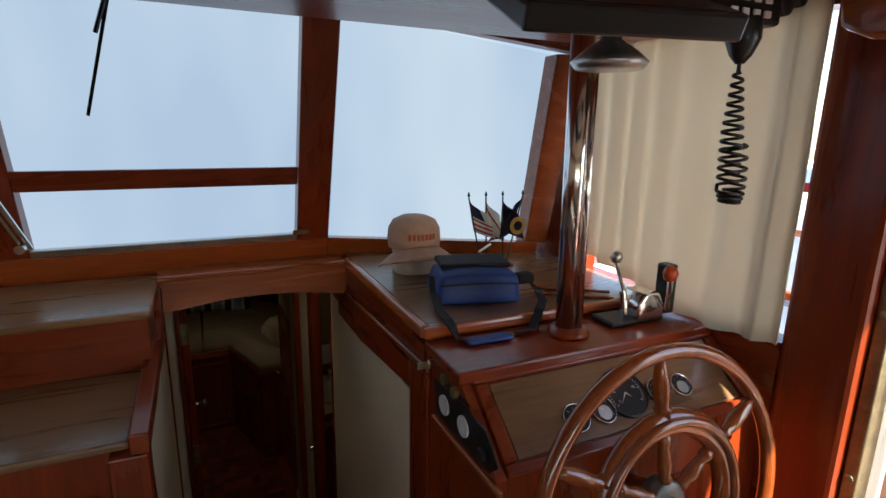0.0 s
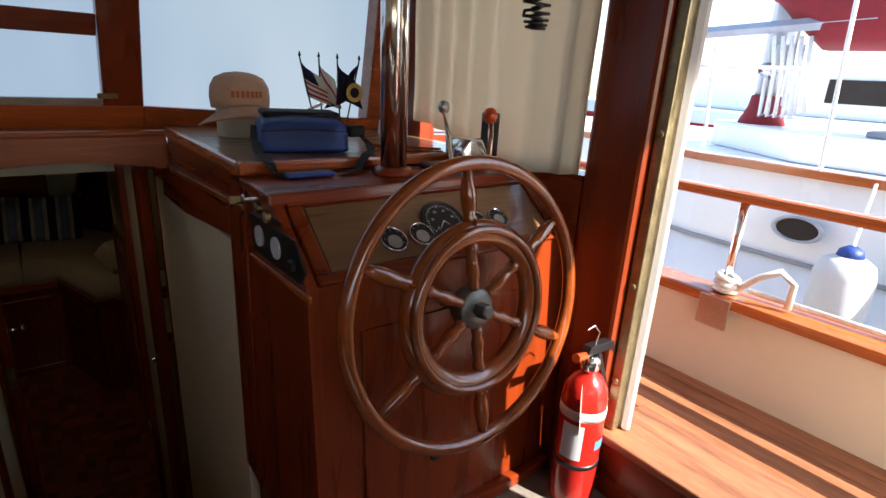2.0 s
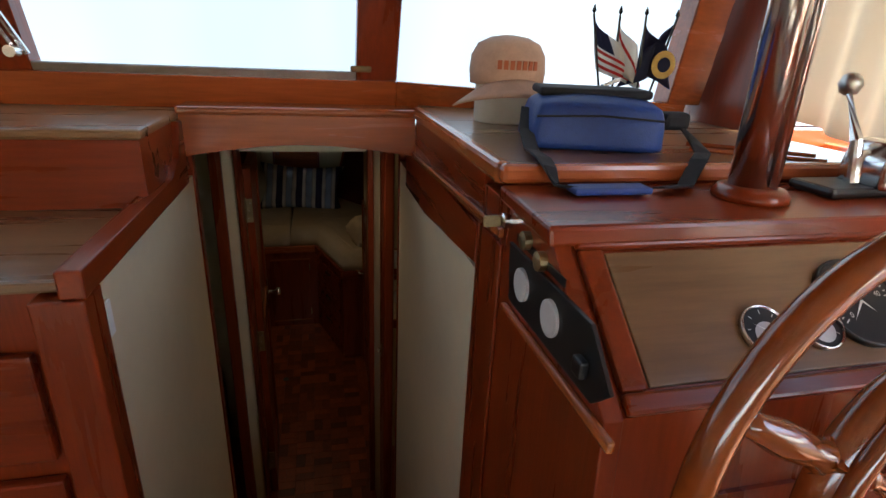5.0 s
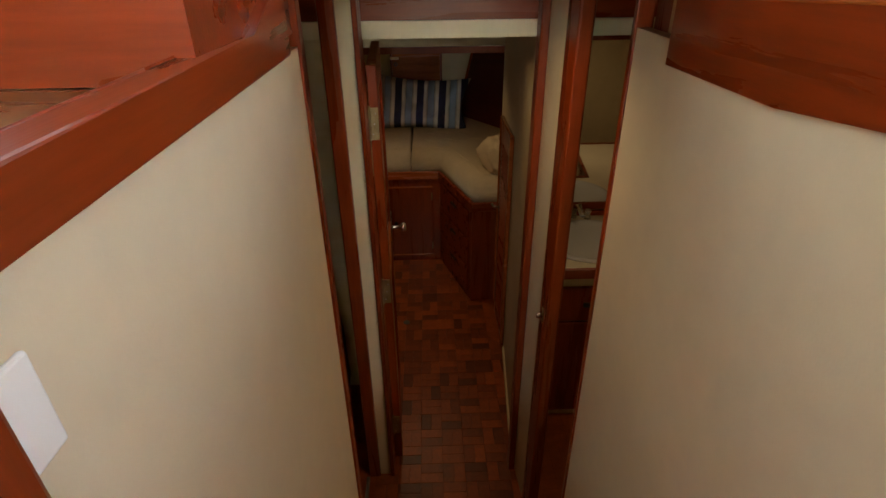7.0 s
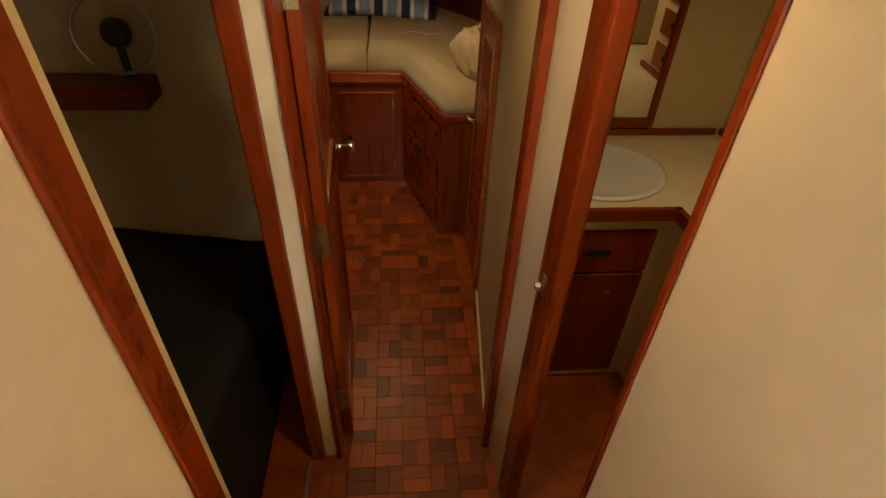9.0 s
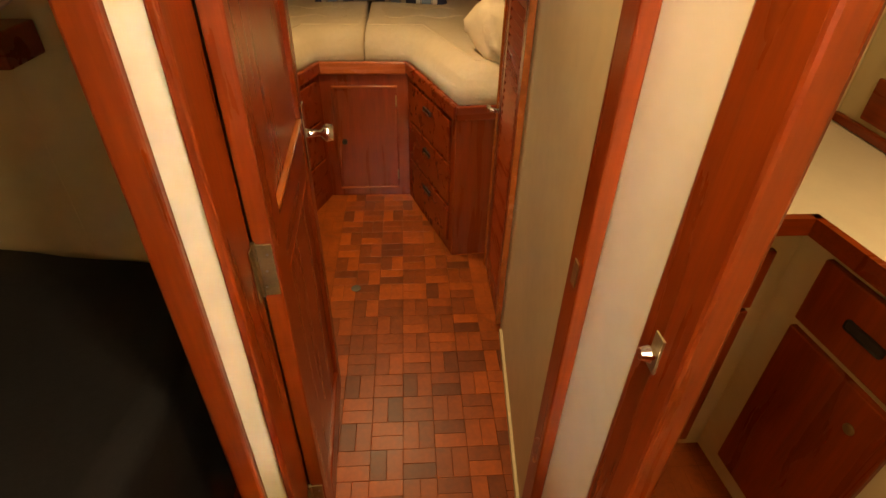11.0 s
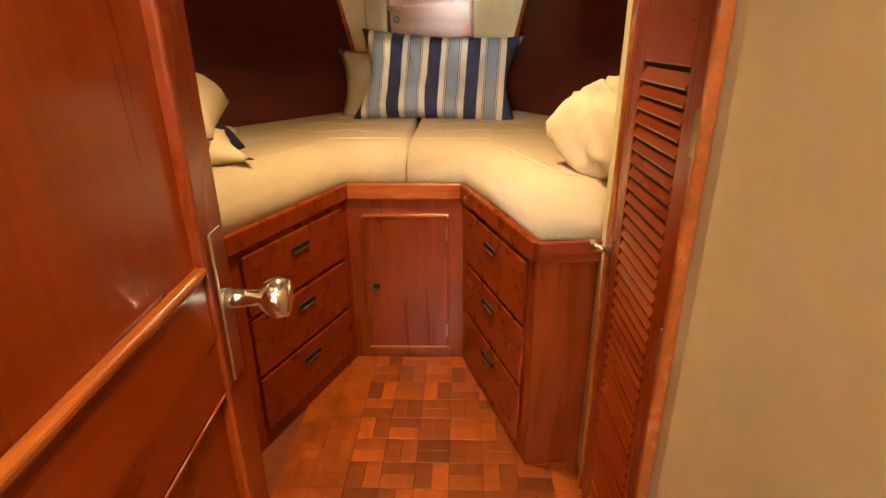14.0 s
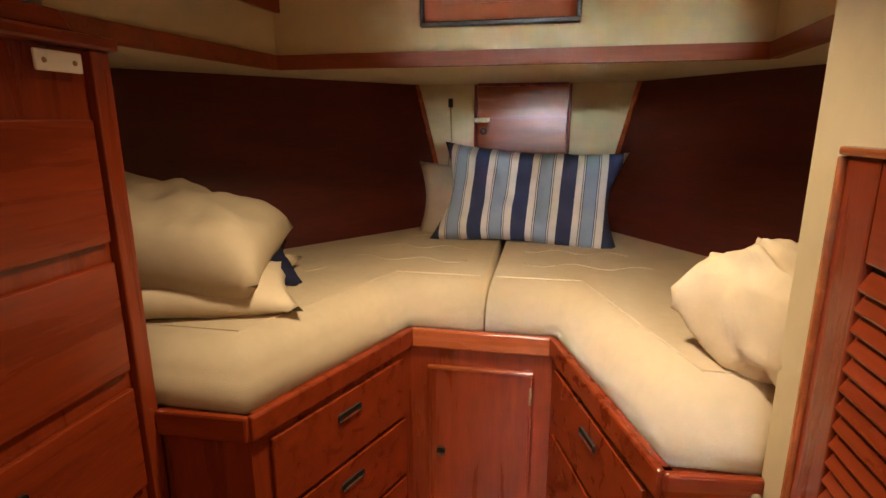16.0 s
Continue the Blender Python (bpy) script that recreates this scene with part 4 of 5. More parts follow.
rebase(part("cabin_trunk", b_prism([(3.75, -4), (3.75, 2.9), (4.3, 3.7), (5.4, 3.7), (5.8, 2.9), (5.8, -4)], 1.17, 1.36, 'z', 0.03), boatwhite), nb_)
rebase(smooth(part("mast", b_tube([(4.3, 3.35, 1.2), (4.3, 3.35, 11)], 0.085, 16), alum)), nb_)
rebase(smooth(part("mast_boot", b_lathe([(0.16, 0), (0.11, 0.12), (0.10, 0.2)], 16, pose(4.3, 3.35, 1.36)), canvas)), nb_)
rebase(smooth(part("winch", b_lathe([(0.05, 0), (0.04, 0.04), (0.05, 0.09)], 14, pose(4.19, 3.32, 1.72, 0, -80, 0)), chrome)), nb_)
rebase(part("boom", b_tube([(4.1, 3.85, 1.98), (4.1, 2.75, 2.04)], 0.04, 4), alum), nb_)
rebase(smooth(part("sail_cover", b_tube([(4.3, 3.42, 2.9), (4.3, 3.30, 2.35), (4.3, 3.0, 2.12), (4.3, 2.2, 2.1), (4.3, 0, 2.1), (4.3, -2.5, 2.1)], [0.10, 0.22, 0.26, 0.24, 0.2, 0.1], 14), canvas)), nb_)
rebase(smooth(part("jib_cover", b_tube([(4.05, 3.95, 1.55), (4.05, 3.88, 1.75), (4.05, 3.9, 2.0)], [0.03, 0.08, 0.03], 10), canvas)), nb_)
for a, b in (((3.3, 2.6, 1.2), (4.25, 3.3, 9)), ((3.3, 2.2, 1.2), (4.25, 3.3, 9)), ((4.2, 3.2, 1.5), (4.2, 3.25, 6)), ((3.4, 3.3, 1.22), (3.4, 3.35, 1.85)), ((3.3, 1.7, 1.2), (3.9, 2.6, 5)), ((3.3, -3, 1.72), (3.4, 3.9, 1.72))):
    rebase(part("rigging_wire", b_tube([a, b], 0.012, 6), rope), nb_)
for k in range(5):
    rebase(smooth(part("halyard_coil", b_tube([(4.14 - 0.02 * k, 3.1 + 0.05 * k, 1.95), (4.1, 3.06 + 0.05 * k, 1.7), (4.12, 3.02 + 0.06 * k, 1.45), (4.12, 3.1 + 0.05 * k, 1.42), (4.15, 3.14 + 0.05 * k, 1.9)], 0.014, 7), rope)), nb_)
rebase(part("hatch", b_box(3.9, 4.3, 2.1, 2.6, 1.361, 1.40, 0.01), boatgrey), nb_)
rebase(part("teak_strip", b_box(3.34, 3.4, 2.2, 2.9, 1.171, 1.19), teak_y), nb_)
fd = empty("boat_fender", (3.0, 2.28, 0.3), "grey cloth-covered fender hanging on the hull", "fender")
rebase(smooth(part("body", b_lathe([(0.06, 0.3), (0.125, 0.36), (0.13, 0.78), (0.11, 0.84), (0.06, 0.87)], 20, pose(2.95, 2.28, 0)), fender_m)), fd)
rebase(smooth(part("cap", b_lathe([(0.06, 0.86), (0.05, 0.9), (0.02, 0.92)], 14, pose(2.95, 2.28, 0)), bag_m)), fd)
rebase(part("line", b_tube([(2.95, 2.28, 0.92), (3.1, 2.3, 1.2)], 0.008, 6), rope), fd)
fb2 = empty("far_boat", (9, 6, -1.2), "white boat further along the dock", "boat", "far boats")
rebase(part("hull", b_prism([(8, -3), (7.6, 3), (8.2, 8), (10, 11), (11, 8), (11, -3)], -1.25, 1.3), boatwhite), fb2)
rebase(part("cabin", b_prism([(8.6, -2), (8.5, 5), (9.2, 6.5), (10.5, 6), (10.5, -2)], 1.3, 2.0, 'z', 0.05), boatwhite), fb2)
for k in range(4):
    rebase(part("window", b_box(8.47, 8.5, -0.5 + k * 1.3, 0.4 + k * 1.3, 1.5, 1.8), dark_fill), fb2)
rebase(part("stripe", b_prism([(7.97, -3), (7.57, 3), (8.17, 8), (8.2, 8), (7.6, 3), (8, -3)], 0.95, 1.1), redcloth), fb2)
# ---- lower cabin: bulkheads ----
ZC = 1.07
# door posts at the passage
ZP = 1.265
struct("wall_passage_port", b_box(-0.346, -0.2985, 4.40, 4.46, FL, ZP), cream, "cream end of the passage bulkhead")
struct("trim_passage_port_outer", b_box(-0.397, -0.347, 4.385, 4.46, FL, ZP, 0.006), mahog_v, "wooden jamb", "trim")
struct("trim_passage_port_inner", b_box(-0.298, -0.2815, 4.385, 4.488, FL, ZP, 0.004), mahog_v, "wooden jamb", "trim")
struct("wall_passage_starboard", b_prism([(0.286, 4.412), (0.299, 4.25), (0.36, 4.25), (0.35, 4.46), (0.29, 4.46)], FL, ZP), cream, "cream end of the passage bulkhead")
struct("trim_passage_starboard_inner", b_box(0.258, 0.285, 4.40, 4.46, FL, ZP, 0.004), mahog_v, "wooden edging", "trim")
struct("trim_head_jamb", b_prism([(0.296, 4.249), (0.304, 4.155), (0.345, 4.155), (0.36, 4.249)], FL, ZP, 'z', 0.006), mahog_v, "wooden door jamb of the washroom", "trim")
struct("wall_passage_side", b_prism([(0.286, 4.461), (0.35, 5.27), (0.352, 5.83), (0.40, 5.83), (0.40, 5.27), (0.345, 4.461)], FL, ZC), cream_cloth, "beige cloth-covered passage wall")
struct("wall_port_cabin_side", b_prism([(-0.365, 4.461), (-0.43, 5.0), (-0.9, 5.0), (-0.9, 5.05), (-0.36, 5.05), (-0.318, 4.489)], FL, ZC), cream_cloth, "cream bulkhead behind the door")
struct("baseboard", b_prism([(0.275, 4.462), (0.338, 5.27), (0.349, 5.27), (0.285, 4.462)], FL, FL + 0.03), cream_cloth, "narrow skirting", "baseboard")
# unseen hull shell round the cabin, added to keep daylight from leaking in
struct("light_block_port", b_box(-2.25, -2.2, 3.6, 7.75, FL - 0.06, 1.32), white, "unseen hull-side panel added to block daylight", "hull")
struct("light_block_starboard", b_box(2.01, 2.06, 3.6, 7.75, FL - 0.06, 1.32), white, "unseen hull-side panel added to block daylight", "hull")
struct("light_block_bow", b_box(-2.2, 2.01, 7.7, 7.75, FL - 0.06, 1.32), white, "unseen hull-side panel added to block daylight", "hull")
struct("light_block_aft_port", b_box(-2.2, -1.451, 3.6, 3.64, FL - 0.06, 1.32), white, "unseen hull-side panel added to block daylight", "hull")
struct("light_block_aft_starboard", b_box(1.06, 2.01, 3.6, 3.64, FL - 0.06, 1.32), white, "unseen hull-side panel added to block daylight", "hull")
struct("light_block_steps_port", b_box(-0.36, -0.31, 2.3, 3.6, FL, PF - 0.06), mahog_y, "unseen lining added to block daylight beside the steps")
struct("light_block_steps_starboard", b_box(0.34, 0.38, 2.3, 3.6, FL, PF - 0.06), mahog_y, "unseen lining added to block daylight beside the steps")
# added strip closing a light leak between chest and berth
struct("berth_end_light_stop", b_box(-1.5, -0.88, 5.845, 5.86, FL, -0.145), mahog_h, "mahogany filler added behind the chest to stop a light leak", "trim")
# washroom shell
struct("wall_head_fwd", b_box(0.401, 1.95, 5.27, 5.31, FL, ZC), cream_cloth, "beige washroom wall")
struct("wall_head_starboard", b_box(1.75, 1.8, 3.65, 5.36, FL, 1.268), cream_cloth, "beige washroom wall")
struct("wall_head_aft", b_box(0.341, 1.75, 3.65, 3.70, FL, 1.268), cream_cloth, "beige washroom wall")
struct("trim_head_opening", b_box(0.343, 0.37, 3.702, 3.775, FL, 1.268, 0.005), mahog_v, "wooden door jamb", "trim")
# port cabin shell
struct("wall_port_cabin_fwd", b_box(-1.8, -0.901, 5.0, 5.05, FL, ZC), cream_cloth, "cream cabin wall")
struct("wall_port_cabin_side_outer", b_box(-1.5, -1.45, 3.66, 5.0, FL, 1.268), cream_cloth, "cream cabin wall")
struct("wall_port_cabin_aft", b_box(-1.45, -0.312, 3.66, 3.70, FL, 1.268), cream_cloth, "cream cabin wall")

# ---- passage door, open ----
dr = empty("passage_door", (-0.305, 4.49, FL), "open varnished mahogany panel door with chrome handle", "door")
DA, DB = Vector((-0.246, 4.49)), Vector((-0.278, 5.05))
DD = (DB - DA).normalized()
DW = (DB - DA).length
DMX = Matrix(((DD.x, DD.y, 0, DA.x), (DD.y, -DD.x, 0, DA.y), (0, 0, 1, 0), (0, 0, 0, 1)))


def leaf(name, s0, s1, n0, n1, z0, z1, m, bev=0.004, parent=None):
    bm = b_box(s0, s1, n0, n1, z0, z1, bev)
    bm.transform(DMX)
    return rebase(part(name, bm, m), parent or dr)


leaf("stile", 0.0, 0.095, -0.034, 0, FL + 0.012, 0.99, mahog_v)
leaf("stile", DW - 0.06, DW, -0.034, 0, FL + 0.012, 0.99, mahog_v)
leaf("rail", 0.096, DW - 0.061, -0.034, -0.003, 0.045, 0.185, mahog_y)
leaf("rail", 0.096, DW - 0.061, -0.034, -0.0005, 0.88, 0.99, mahog_y)
leaf("rail", 0.096, DW - 0.061, -0.034, -0.0005, FL + 0.012, FL + 0.13, mahog_y)
leaf("panel", 0.09, DW - 0.055, -0.024, -0.012, 0.18, 0.885, mahog_v, 0.001)
leaf("panel", 0.09, DW - 0.055, -0.024, -0.012, FL + 0.12, 0.05, mahog_v, 0.001)
leaf("bead", 0.096, DW - 0.061, -0.012, 0.002, 0.186, 0.195, teak_y, 0.003)
leaf("bead", 0.096, DW - 0.061, -0.012, -0.002, 0.040, 0.0445, mahog_y, 0.002)
leaf("lock_plate", DW - 0.05, DW - 0.018, 0.0005, 0.005, 0.05, 0.225, chrome, 0.002)
kb = bmesh.new()
b_lathe([(0.012, 0), (0.010, 0.012), (0.009, 0.035), (0.019, 0.042), (0.023, 0.052), (0.020, 0.066), (0.008, 0.069)], 20, DMX @ Matrix.Translation((DW - 0.034, 0.005, 0.145)) @ pose(0, 0, 0, -90, 0, 0), kb)
rebase(smooth(part("knob", kb, chrome)), dr)
for z in (0.125, -0.62, 0.8):
    bm = b_box(-0.004, -0.0005, -0.033, -0.003, z - 0.055, z + 0.055, 0.001)
    bm.transform(DMX)
    hg = rebase(part("hinge", bm, brass, None, "tarnished brass hinge leaf"), dr)
    for k in (-1, 0, 1):
        bm = b_lathe([(0.0025, 0), (0.0025, 0.001)], 8, DMX @ Matrix.Translation((-0.0045, -0.018 + 0.006 * k, z + 0.035 * k)) @ pose(0, 0, 0, 0, -90, 0))
        rebase(part("screw", bm, steel), hg)
    rebase(part("hinge_pin", b_tube([(-0.279, 4.484, z - 0.055), (-0.279, 4.484, z + 0.06)], 0.005, 10), brass), dr)
    rebase(part("hinge_leaf", b_box(-0.2808, -0.2785, 4.462, 4.4815, z - 0.055, z + 0.055, 0.001), brass, None, "tarnished brass hinge leaf"), dr)
lt = empty("washroom_latch", (0.33, 4.31, 0.19), "chrome strike latch on the washroom jamb", "latch")
rebase(part("plate", b_box(0.297, 0.3015, 4.195, 4.218, 0.165, 0.225, 0.001), brass), lt)
rebase(part("catch", b_lathe([(0.008, 0), (0.012, 0.008), (0.008, 0.02)], 12, pose(0.297, 4.205, 0.195, 0, -90, 0)), chrome), lt)
rebase(part("strike", b_box(0.2555, 0.2585, 4.412, 4.432, 0.13, 0.18, 0.001), brass), lt)

# ---- louvred locker door ----
ld = empty("locker_door", (0.345, 5.5, FL), "varnished mahogany louvred locker door", "door")
LX = 0.347
rebase(part("frame_post", b_box(LX - 0.014, LX, 5.615, 5.69, FL + 0.03, 0.485, 0.004), mahog_v), ld)
rebase(part("frame_post", b_box(LX - 0.014, LX, 5.31, 5.385, FL + 0.03, 0.485, 0.004), mahog_v), ld)
rebase(part("top_rail", b_box(LX - 0.0135, LX, 5.386, 5.614, 0.36, 0.485, 0.003), mahog_y), ld)
rebase(part("bottom_rail", b_box(LX - 0.0135, LX, 5.386, 5.614, FL + 0.03, FL + 0.15, 0.003), mahog_y), ld)
rebase(part("moulding", b_box(LX - 0.022, LX, 5.30, 5.70, 0.486, 0.498, 0.004), teak_y), ld)
rebase(part("moulding", b_box(LX - 0.022, LX, 5.691, 5.70, FL + 0.03, 0.485, 0.003), teak_y), ld)
rebase(part("moulding", b_box(LX - 0.022, LX, 5.297, 5.309, FL + 0.03, 0.485, 0.003), teak_y), ld)
# near-black sheet paints the shade between the slats
rebase(part("gap_shade_sheet", b_box(LX - 0.002, LX - 0.0005, 5.385, 5.615, FL + 0.15, 0.36), dark_fill), ld)
n_sl = 38
for i in range(n_sl):
    z = FL + 0.165 + i * (0.35 - FL - 0.165) / n_sl
    bm = b_prism([(LX - 0.002, z + 0.024), (LX - 0.004, z + 0.028), (LX - 0.016, z + 0.006), (LX - 0.014, z + 0.002)], 5.387, 5.613, 'y')
    rebase(part("slat", bm, mahog_y), ld)
lh = rebase(smooth(part("latch", b_tube([(LX - 0.015, 5.675, -0.06), (LX - 0.045, 5.678, -0.058), (LX - 0.05, 5.712, -0.055)], 0.009, 10), chrome)), ld)
rebase(part("latch_plate", b_box(LX - 0.017, LX - 0.0145, 5.662, 5.687, -0.12, -0.03, 0.002), chrome), ld)
for z in (0.27, -0.1):
    rebase(part("hinge", b_box(LX - 0.02, LX - 0.0145, 5.305, 5.325, z - 0.035, z + 0.035, 0.001), brass), ld)

# ---- berth ----
EDGE = [(-0.885, 5.83), (-0.671, 5.837), (-0.452, 6.408), (-0.012, 6.411), (0.185, 5.815), (0.352, 5.83)]
bt = empty("v_berth", (CX, 6.4, FL), "varnished mahogany V-berth base with drawers", "berth")


def offs(poly, d):
    """Shift the open polyline outwards from the berth by d."""
    out = []
    for i, p in enumerate(poly):
        a = Vector(poly[max(i - 1, 0)])
        b = Vector(poly[min(i + 1, len(poly) - 1)])
        t = (b - a).normalized()
        out.append((p[0] + t.y * d, p[1] - t.x * d))
    return out


names = ["end_panel", "drawer_face", "centre_panel", "drawer_face", "end_panel"]
for k in range(5):
    a, b = EDGE[k], EDGE[k + 1]
    rebase(part(names[k], b_wall(a, b, FL, -0.10, 0.02), mahog_v), bt)
    dv = (Vector(b) - Vector(a)).normalized()
    nv = Vector((dv.y, -dv.x))
    ln = (Vector(b) - Vector(a)).length

    def face(name, s0, s1, z0, z1, n0, n1, m, bev=0.003, par=bt):
        bm = b_box(s0, s1, n0, n1, z0, z1, bev)
        M = Matrix(((dv.x, nv.x, 0, a[0]), (dv.y, nv.y, 0, a[1]), (0, 0, 1, 0), (0, 0, 0, 1)))
        bm.transform(M)
        return rebase(part(name, bm, m), par)
    face("rim_board", -0.004, ln + 0.004, -0.155, -0.092, -0.002, 0.016, teak if k == 2 else mahog_h, 0.007)
    if k in (1, 3):
        for j in range(3):
            z0 = FL + 0.06 + j * 0.21
            dw = face("drawer", 0.05, ln - 0.05, z0, z0 + 0.195, 0.0005, 0.012, mahog_h)
            c = ln / 2
            h = face("finger_pull", c - 0.045, c + 0.045, z0 + 0.125, z0 + 0.148, 0.0125, 0.0145, dark_fill, 0.006, bt)
            h["label"] = "dark slotted finger pull"
            face("pull_rim", c - 0.03, c + 0.035, z0 + 0.123, z0 + 0.129, 0.0146, 0.017, brass if j < 2 else mahog_h, 0.002)
    if k == 2:
        face("cupboard_door", 0.055, ln - 0.055, FL + 0.055, -0.215, 0.0005, 0.008, mahog_v)
        for q in ((0.055, ln - 0.055, -0.225, -0.213), (0.055, ln - 0.055, FL + 0.05, FL + 0.062)):
            face("door_bead", q[0], q[1], q[2], q[3], 0.0005, 0.014, teak, 0.003)
        for q in (0.055, ln - 0.067):
            face("door_bead", q, q + 0.012, FL + 0.063, -0.226, 0.0005, 0.013, mahog_v, 0.003)
        # near-black plug paints the shade inside the hole
        face("finger_hole", 0.085, 0.112, -0.527, -0.5, 0.0085, 0.011, dark_fill, 0.008)
        for z in (-0.32, -0.74):
            face("hinge", ln - 0.066, ln - 0.058, z, z + 0.06, 0.0135, 0.016, brass, 0.001)
rebase(part("deck_board", b_prism([(-1.5, 5.86), *[(p[0], p[1] + 0.025) for p in EDGE[0:2]], *[(p[0], p[1] + 0.025) for p in EDGE[2:4]], *[(p[0], p[1] + 0.025) for p in EDGE[4:]], (0.9, 5.86), (0.9, 6.5), (0.2, 7.5), (-0.6, 7.5), (-1.4, 6.5)], -0.14, -0.11), mahog_h), bt)


def inset(poly, dists):
    """Move each side of a polygon inwards by its own distance and meet the sides again."""
    n = len(poly)
    turn = sum(poly[i][0] * poly[(i + 1) % n][1] - poly[(i + 1) % n][0] * poly[i][1] for i in range(n))
    rows = []
    for i in range(n):
        a, b = Vector(poly[i]), Vector(poly[(i + 1) % n])
        d = (b - a).normalized()
        rows.append((a + Vector((-d.y, d.x)) * dists[i] * (1 if turn > 0 else -1), d))
    out = []
    for i in range(n):
        (p, d), (q, e) = rows[i - 1], rows[i]
        k = d.x * e.y - d.y * e.x
        out.append(q if abs(k) < 1e-6 else p + d * (((q - p).x * e.y - (q - p).y * e.x) / k))
    return out


def mattress(pts, name):
    """Foam slab with a broad rounded shoulder along the open edge and a tight one elsewhere."""
    n = len(pts)
    wide = [all(p[1] < 6.43 and -1.4 < p[0] < 0.85 for p in (pts[i], pts[(i + 1) % n])) for i in range(n)]
    levels = [(-0.105, 0.0), (-0.09, -0.006), (-0.05, -0.008)] + [(-0.05 + 0.1 * math.sin(radians(a)), 0.1 * (1 - math.cos(radians(a)))) for a in range(12, 91, 13)]
    bm = bmesh.new()
    rings = [[bm.verts.new((p.x, p.y, z)) for p in inset(pts, [d if w else max(0, d) * 0.14 for w in wide])] for z, d in levels]
    for A, B in zip(rings, rings[1:]):
        for k in range(n):
            bm.faces.new((A[k], A[(k + 1) % n], B[(k + 1) % n], B[k])).smooth = True
    bm.faces.new(rings[0])
    bm.faces.new(rings[-1])
    return thing(name, bm, linen, "beige quilted V-berth mattress half", "mattress", "berth mattresses")


ML = mattress([(-0.684, 5.853), (-0.463, 6.424), (-0.226, 6.424), (-0.226, 7.44), (-0.56, 7.44), (-1.02, 6.85), (-1.32, 6.4), (-1.32, 5.853)], "mattress")
MR = mattress([(-0.219, 6.424), (-0.002, 6.424), (0.196, 5.842), (0.82, 5.842), (0.82, 6.57), (0.64, 6.84), (0.20, 7.44), (-0.219, 7.44)], "mattress")
# stitched quilting lines
for M_, sgn in ((ML, -1), (MR, 1)):
    for k in range(6):
        y = 6.1 + 0.2 * k
        pts = []
        for i in range(13):
            u = i / 12
            x = CX + sgn * (0.10 + 0.62 * u * (1 - 0.10 * k)) if y > 6.5 else CX + sgn * (0.56 + 0.20 * u)
            pts.append((x, y + 0.03 * math.sin(u * 12.56 + k), 0.0505))
        rebase(smooth(part("quilting", b_tube(pts, 0.006, 6), linen)), M_).location.z -= 0.003
    e_ = [(-1.1, 5.955, 0.0495), (-0.752, 5.955, 0.0495), (-0.531, 6.526, 0.0495), (-0.25, 6.526, 0.0495)] if sgn < 0 else [(0.34, 5.944, 0.0495), (0.268, 5.944, 0.0495), (0.07, 6.526, 0.0495), (-0.2, 6.526, 0.0495)]
    rebase(part("piping", b_tube(e_, 0.004, 6), linen), M_)

# hull lining and forward bulkhead


def quad(name, pts, m, label, th=0.02):
    bm = bmesh.new()
    bm.faces.new([bm.verts.new(p) for p in pts])
    o = struct(name, bm, m, label)
    md_ = o.modifiers.new("solid", 'SOLIDIFY')
    md_.thickness, md_.offset = th, 0
    return o


quad("wall_hull_port", [(-0.50, 7.46, 0.0), (-1.62, 6.0, 0.0), (-1.86, 6.0, 0.74), (-0.70, 7.46, 0.74)], hull_m, "dark mahogany hull lining")
quad("wall_hull_starboard", [(0.16, 7.46, 0.0), (1.18, 6.0, 0.0), (1.42, 6.0, 0.74), (0.345, 7.46, 0.74)], hull_m, "dark mahogany hull lining")
struct("wall_forepeak", b_box(-1.0, 0.6, 7.45, 7.49, -0.2, ZC), cream_cloth, "cream forward bulkhead")
for sgn, xb, xt in ((-1, -0.515, -0.685), (1, 0.175, 0.335)):
    bm = b_tube([(xb, 7.44, 0.05), (xt, 7.44, 0.735)], 0.011, 8)
    struct("trim_forepeak", bm, teak, "wooden quarter-round trim", "trim")
fp = empty("forepeak_door", (-0.18, 7.44, 0.4), "small varnished chain-locker door with a bolt", "door")
rebase(part("panel", b_box(-0.385, 0.025, 7.428, 7.449, 0.15, 0.69, 0.003), teak), fp)
for q in ((-0.40, -0.386, 0.15, 0.70), (0.026, 0.04, 0.15, 0.70), (-0.386, 0.026, 0.691, 0.705)):
    rebase(part("moulding", b_box(q[0], q[1], 7.42, 7.449, q[2], q[3], 0.003), mahog_v), fp)
rebase(part("bolt", b_box(-0.40, -0.325, 7.415, 7.4275, 0.53, 0.552, 0.002), chrome), fp)
rebase(part("finger_ring", ring(0.013, 0.004, pose(-0.355, 7.425, 0.49, 90), 20, 8), black), fp)
sk = empty("light_plug", (-0.51, 7.44, 0.62), "small black plug with a hanging cord", "plug")
rebase(part("plug", b_box(-0.525, -0.505, 7.43, 7.449, 0.60, 0.64, 0.004), black), sk)
rebase(part("cord", b_tube([(-0.515, 7.44, 0.60), (-0.51, 7.44, 0.45), (-0.53, 7.44, 0.3)], 0.003, 6), brass), sk)

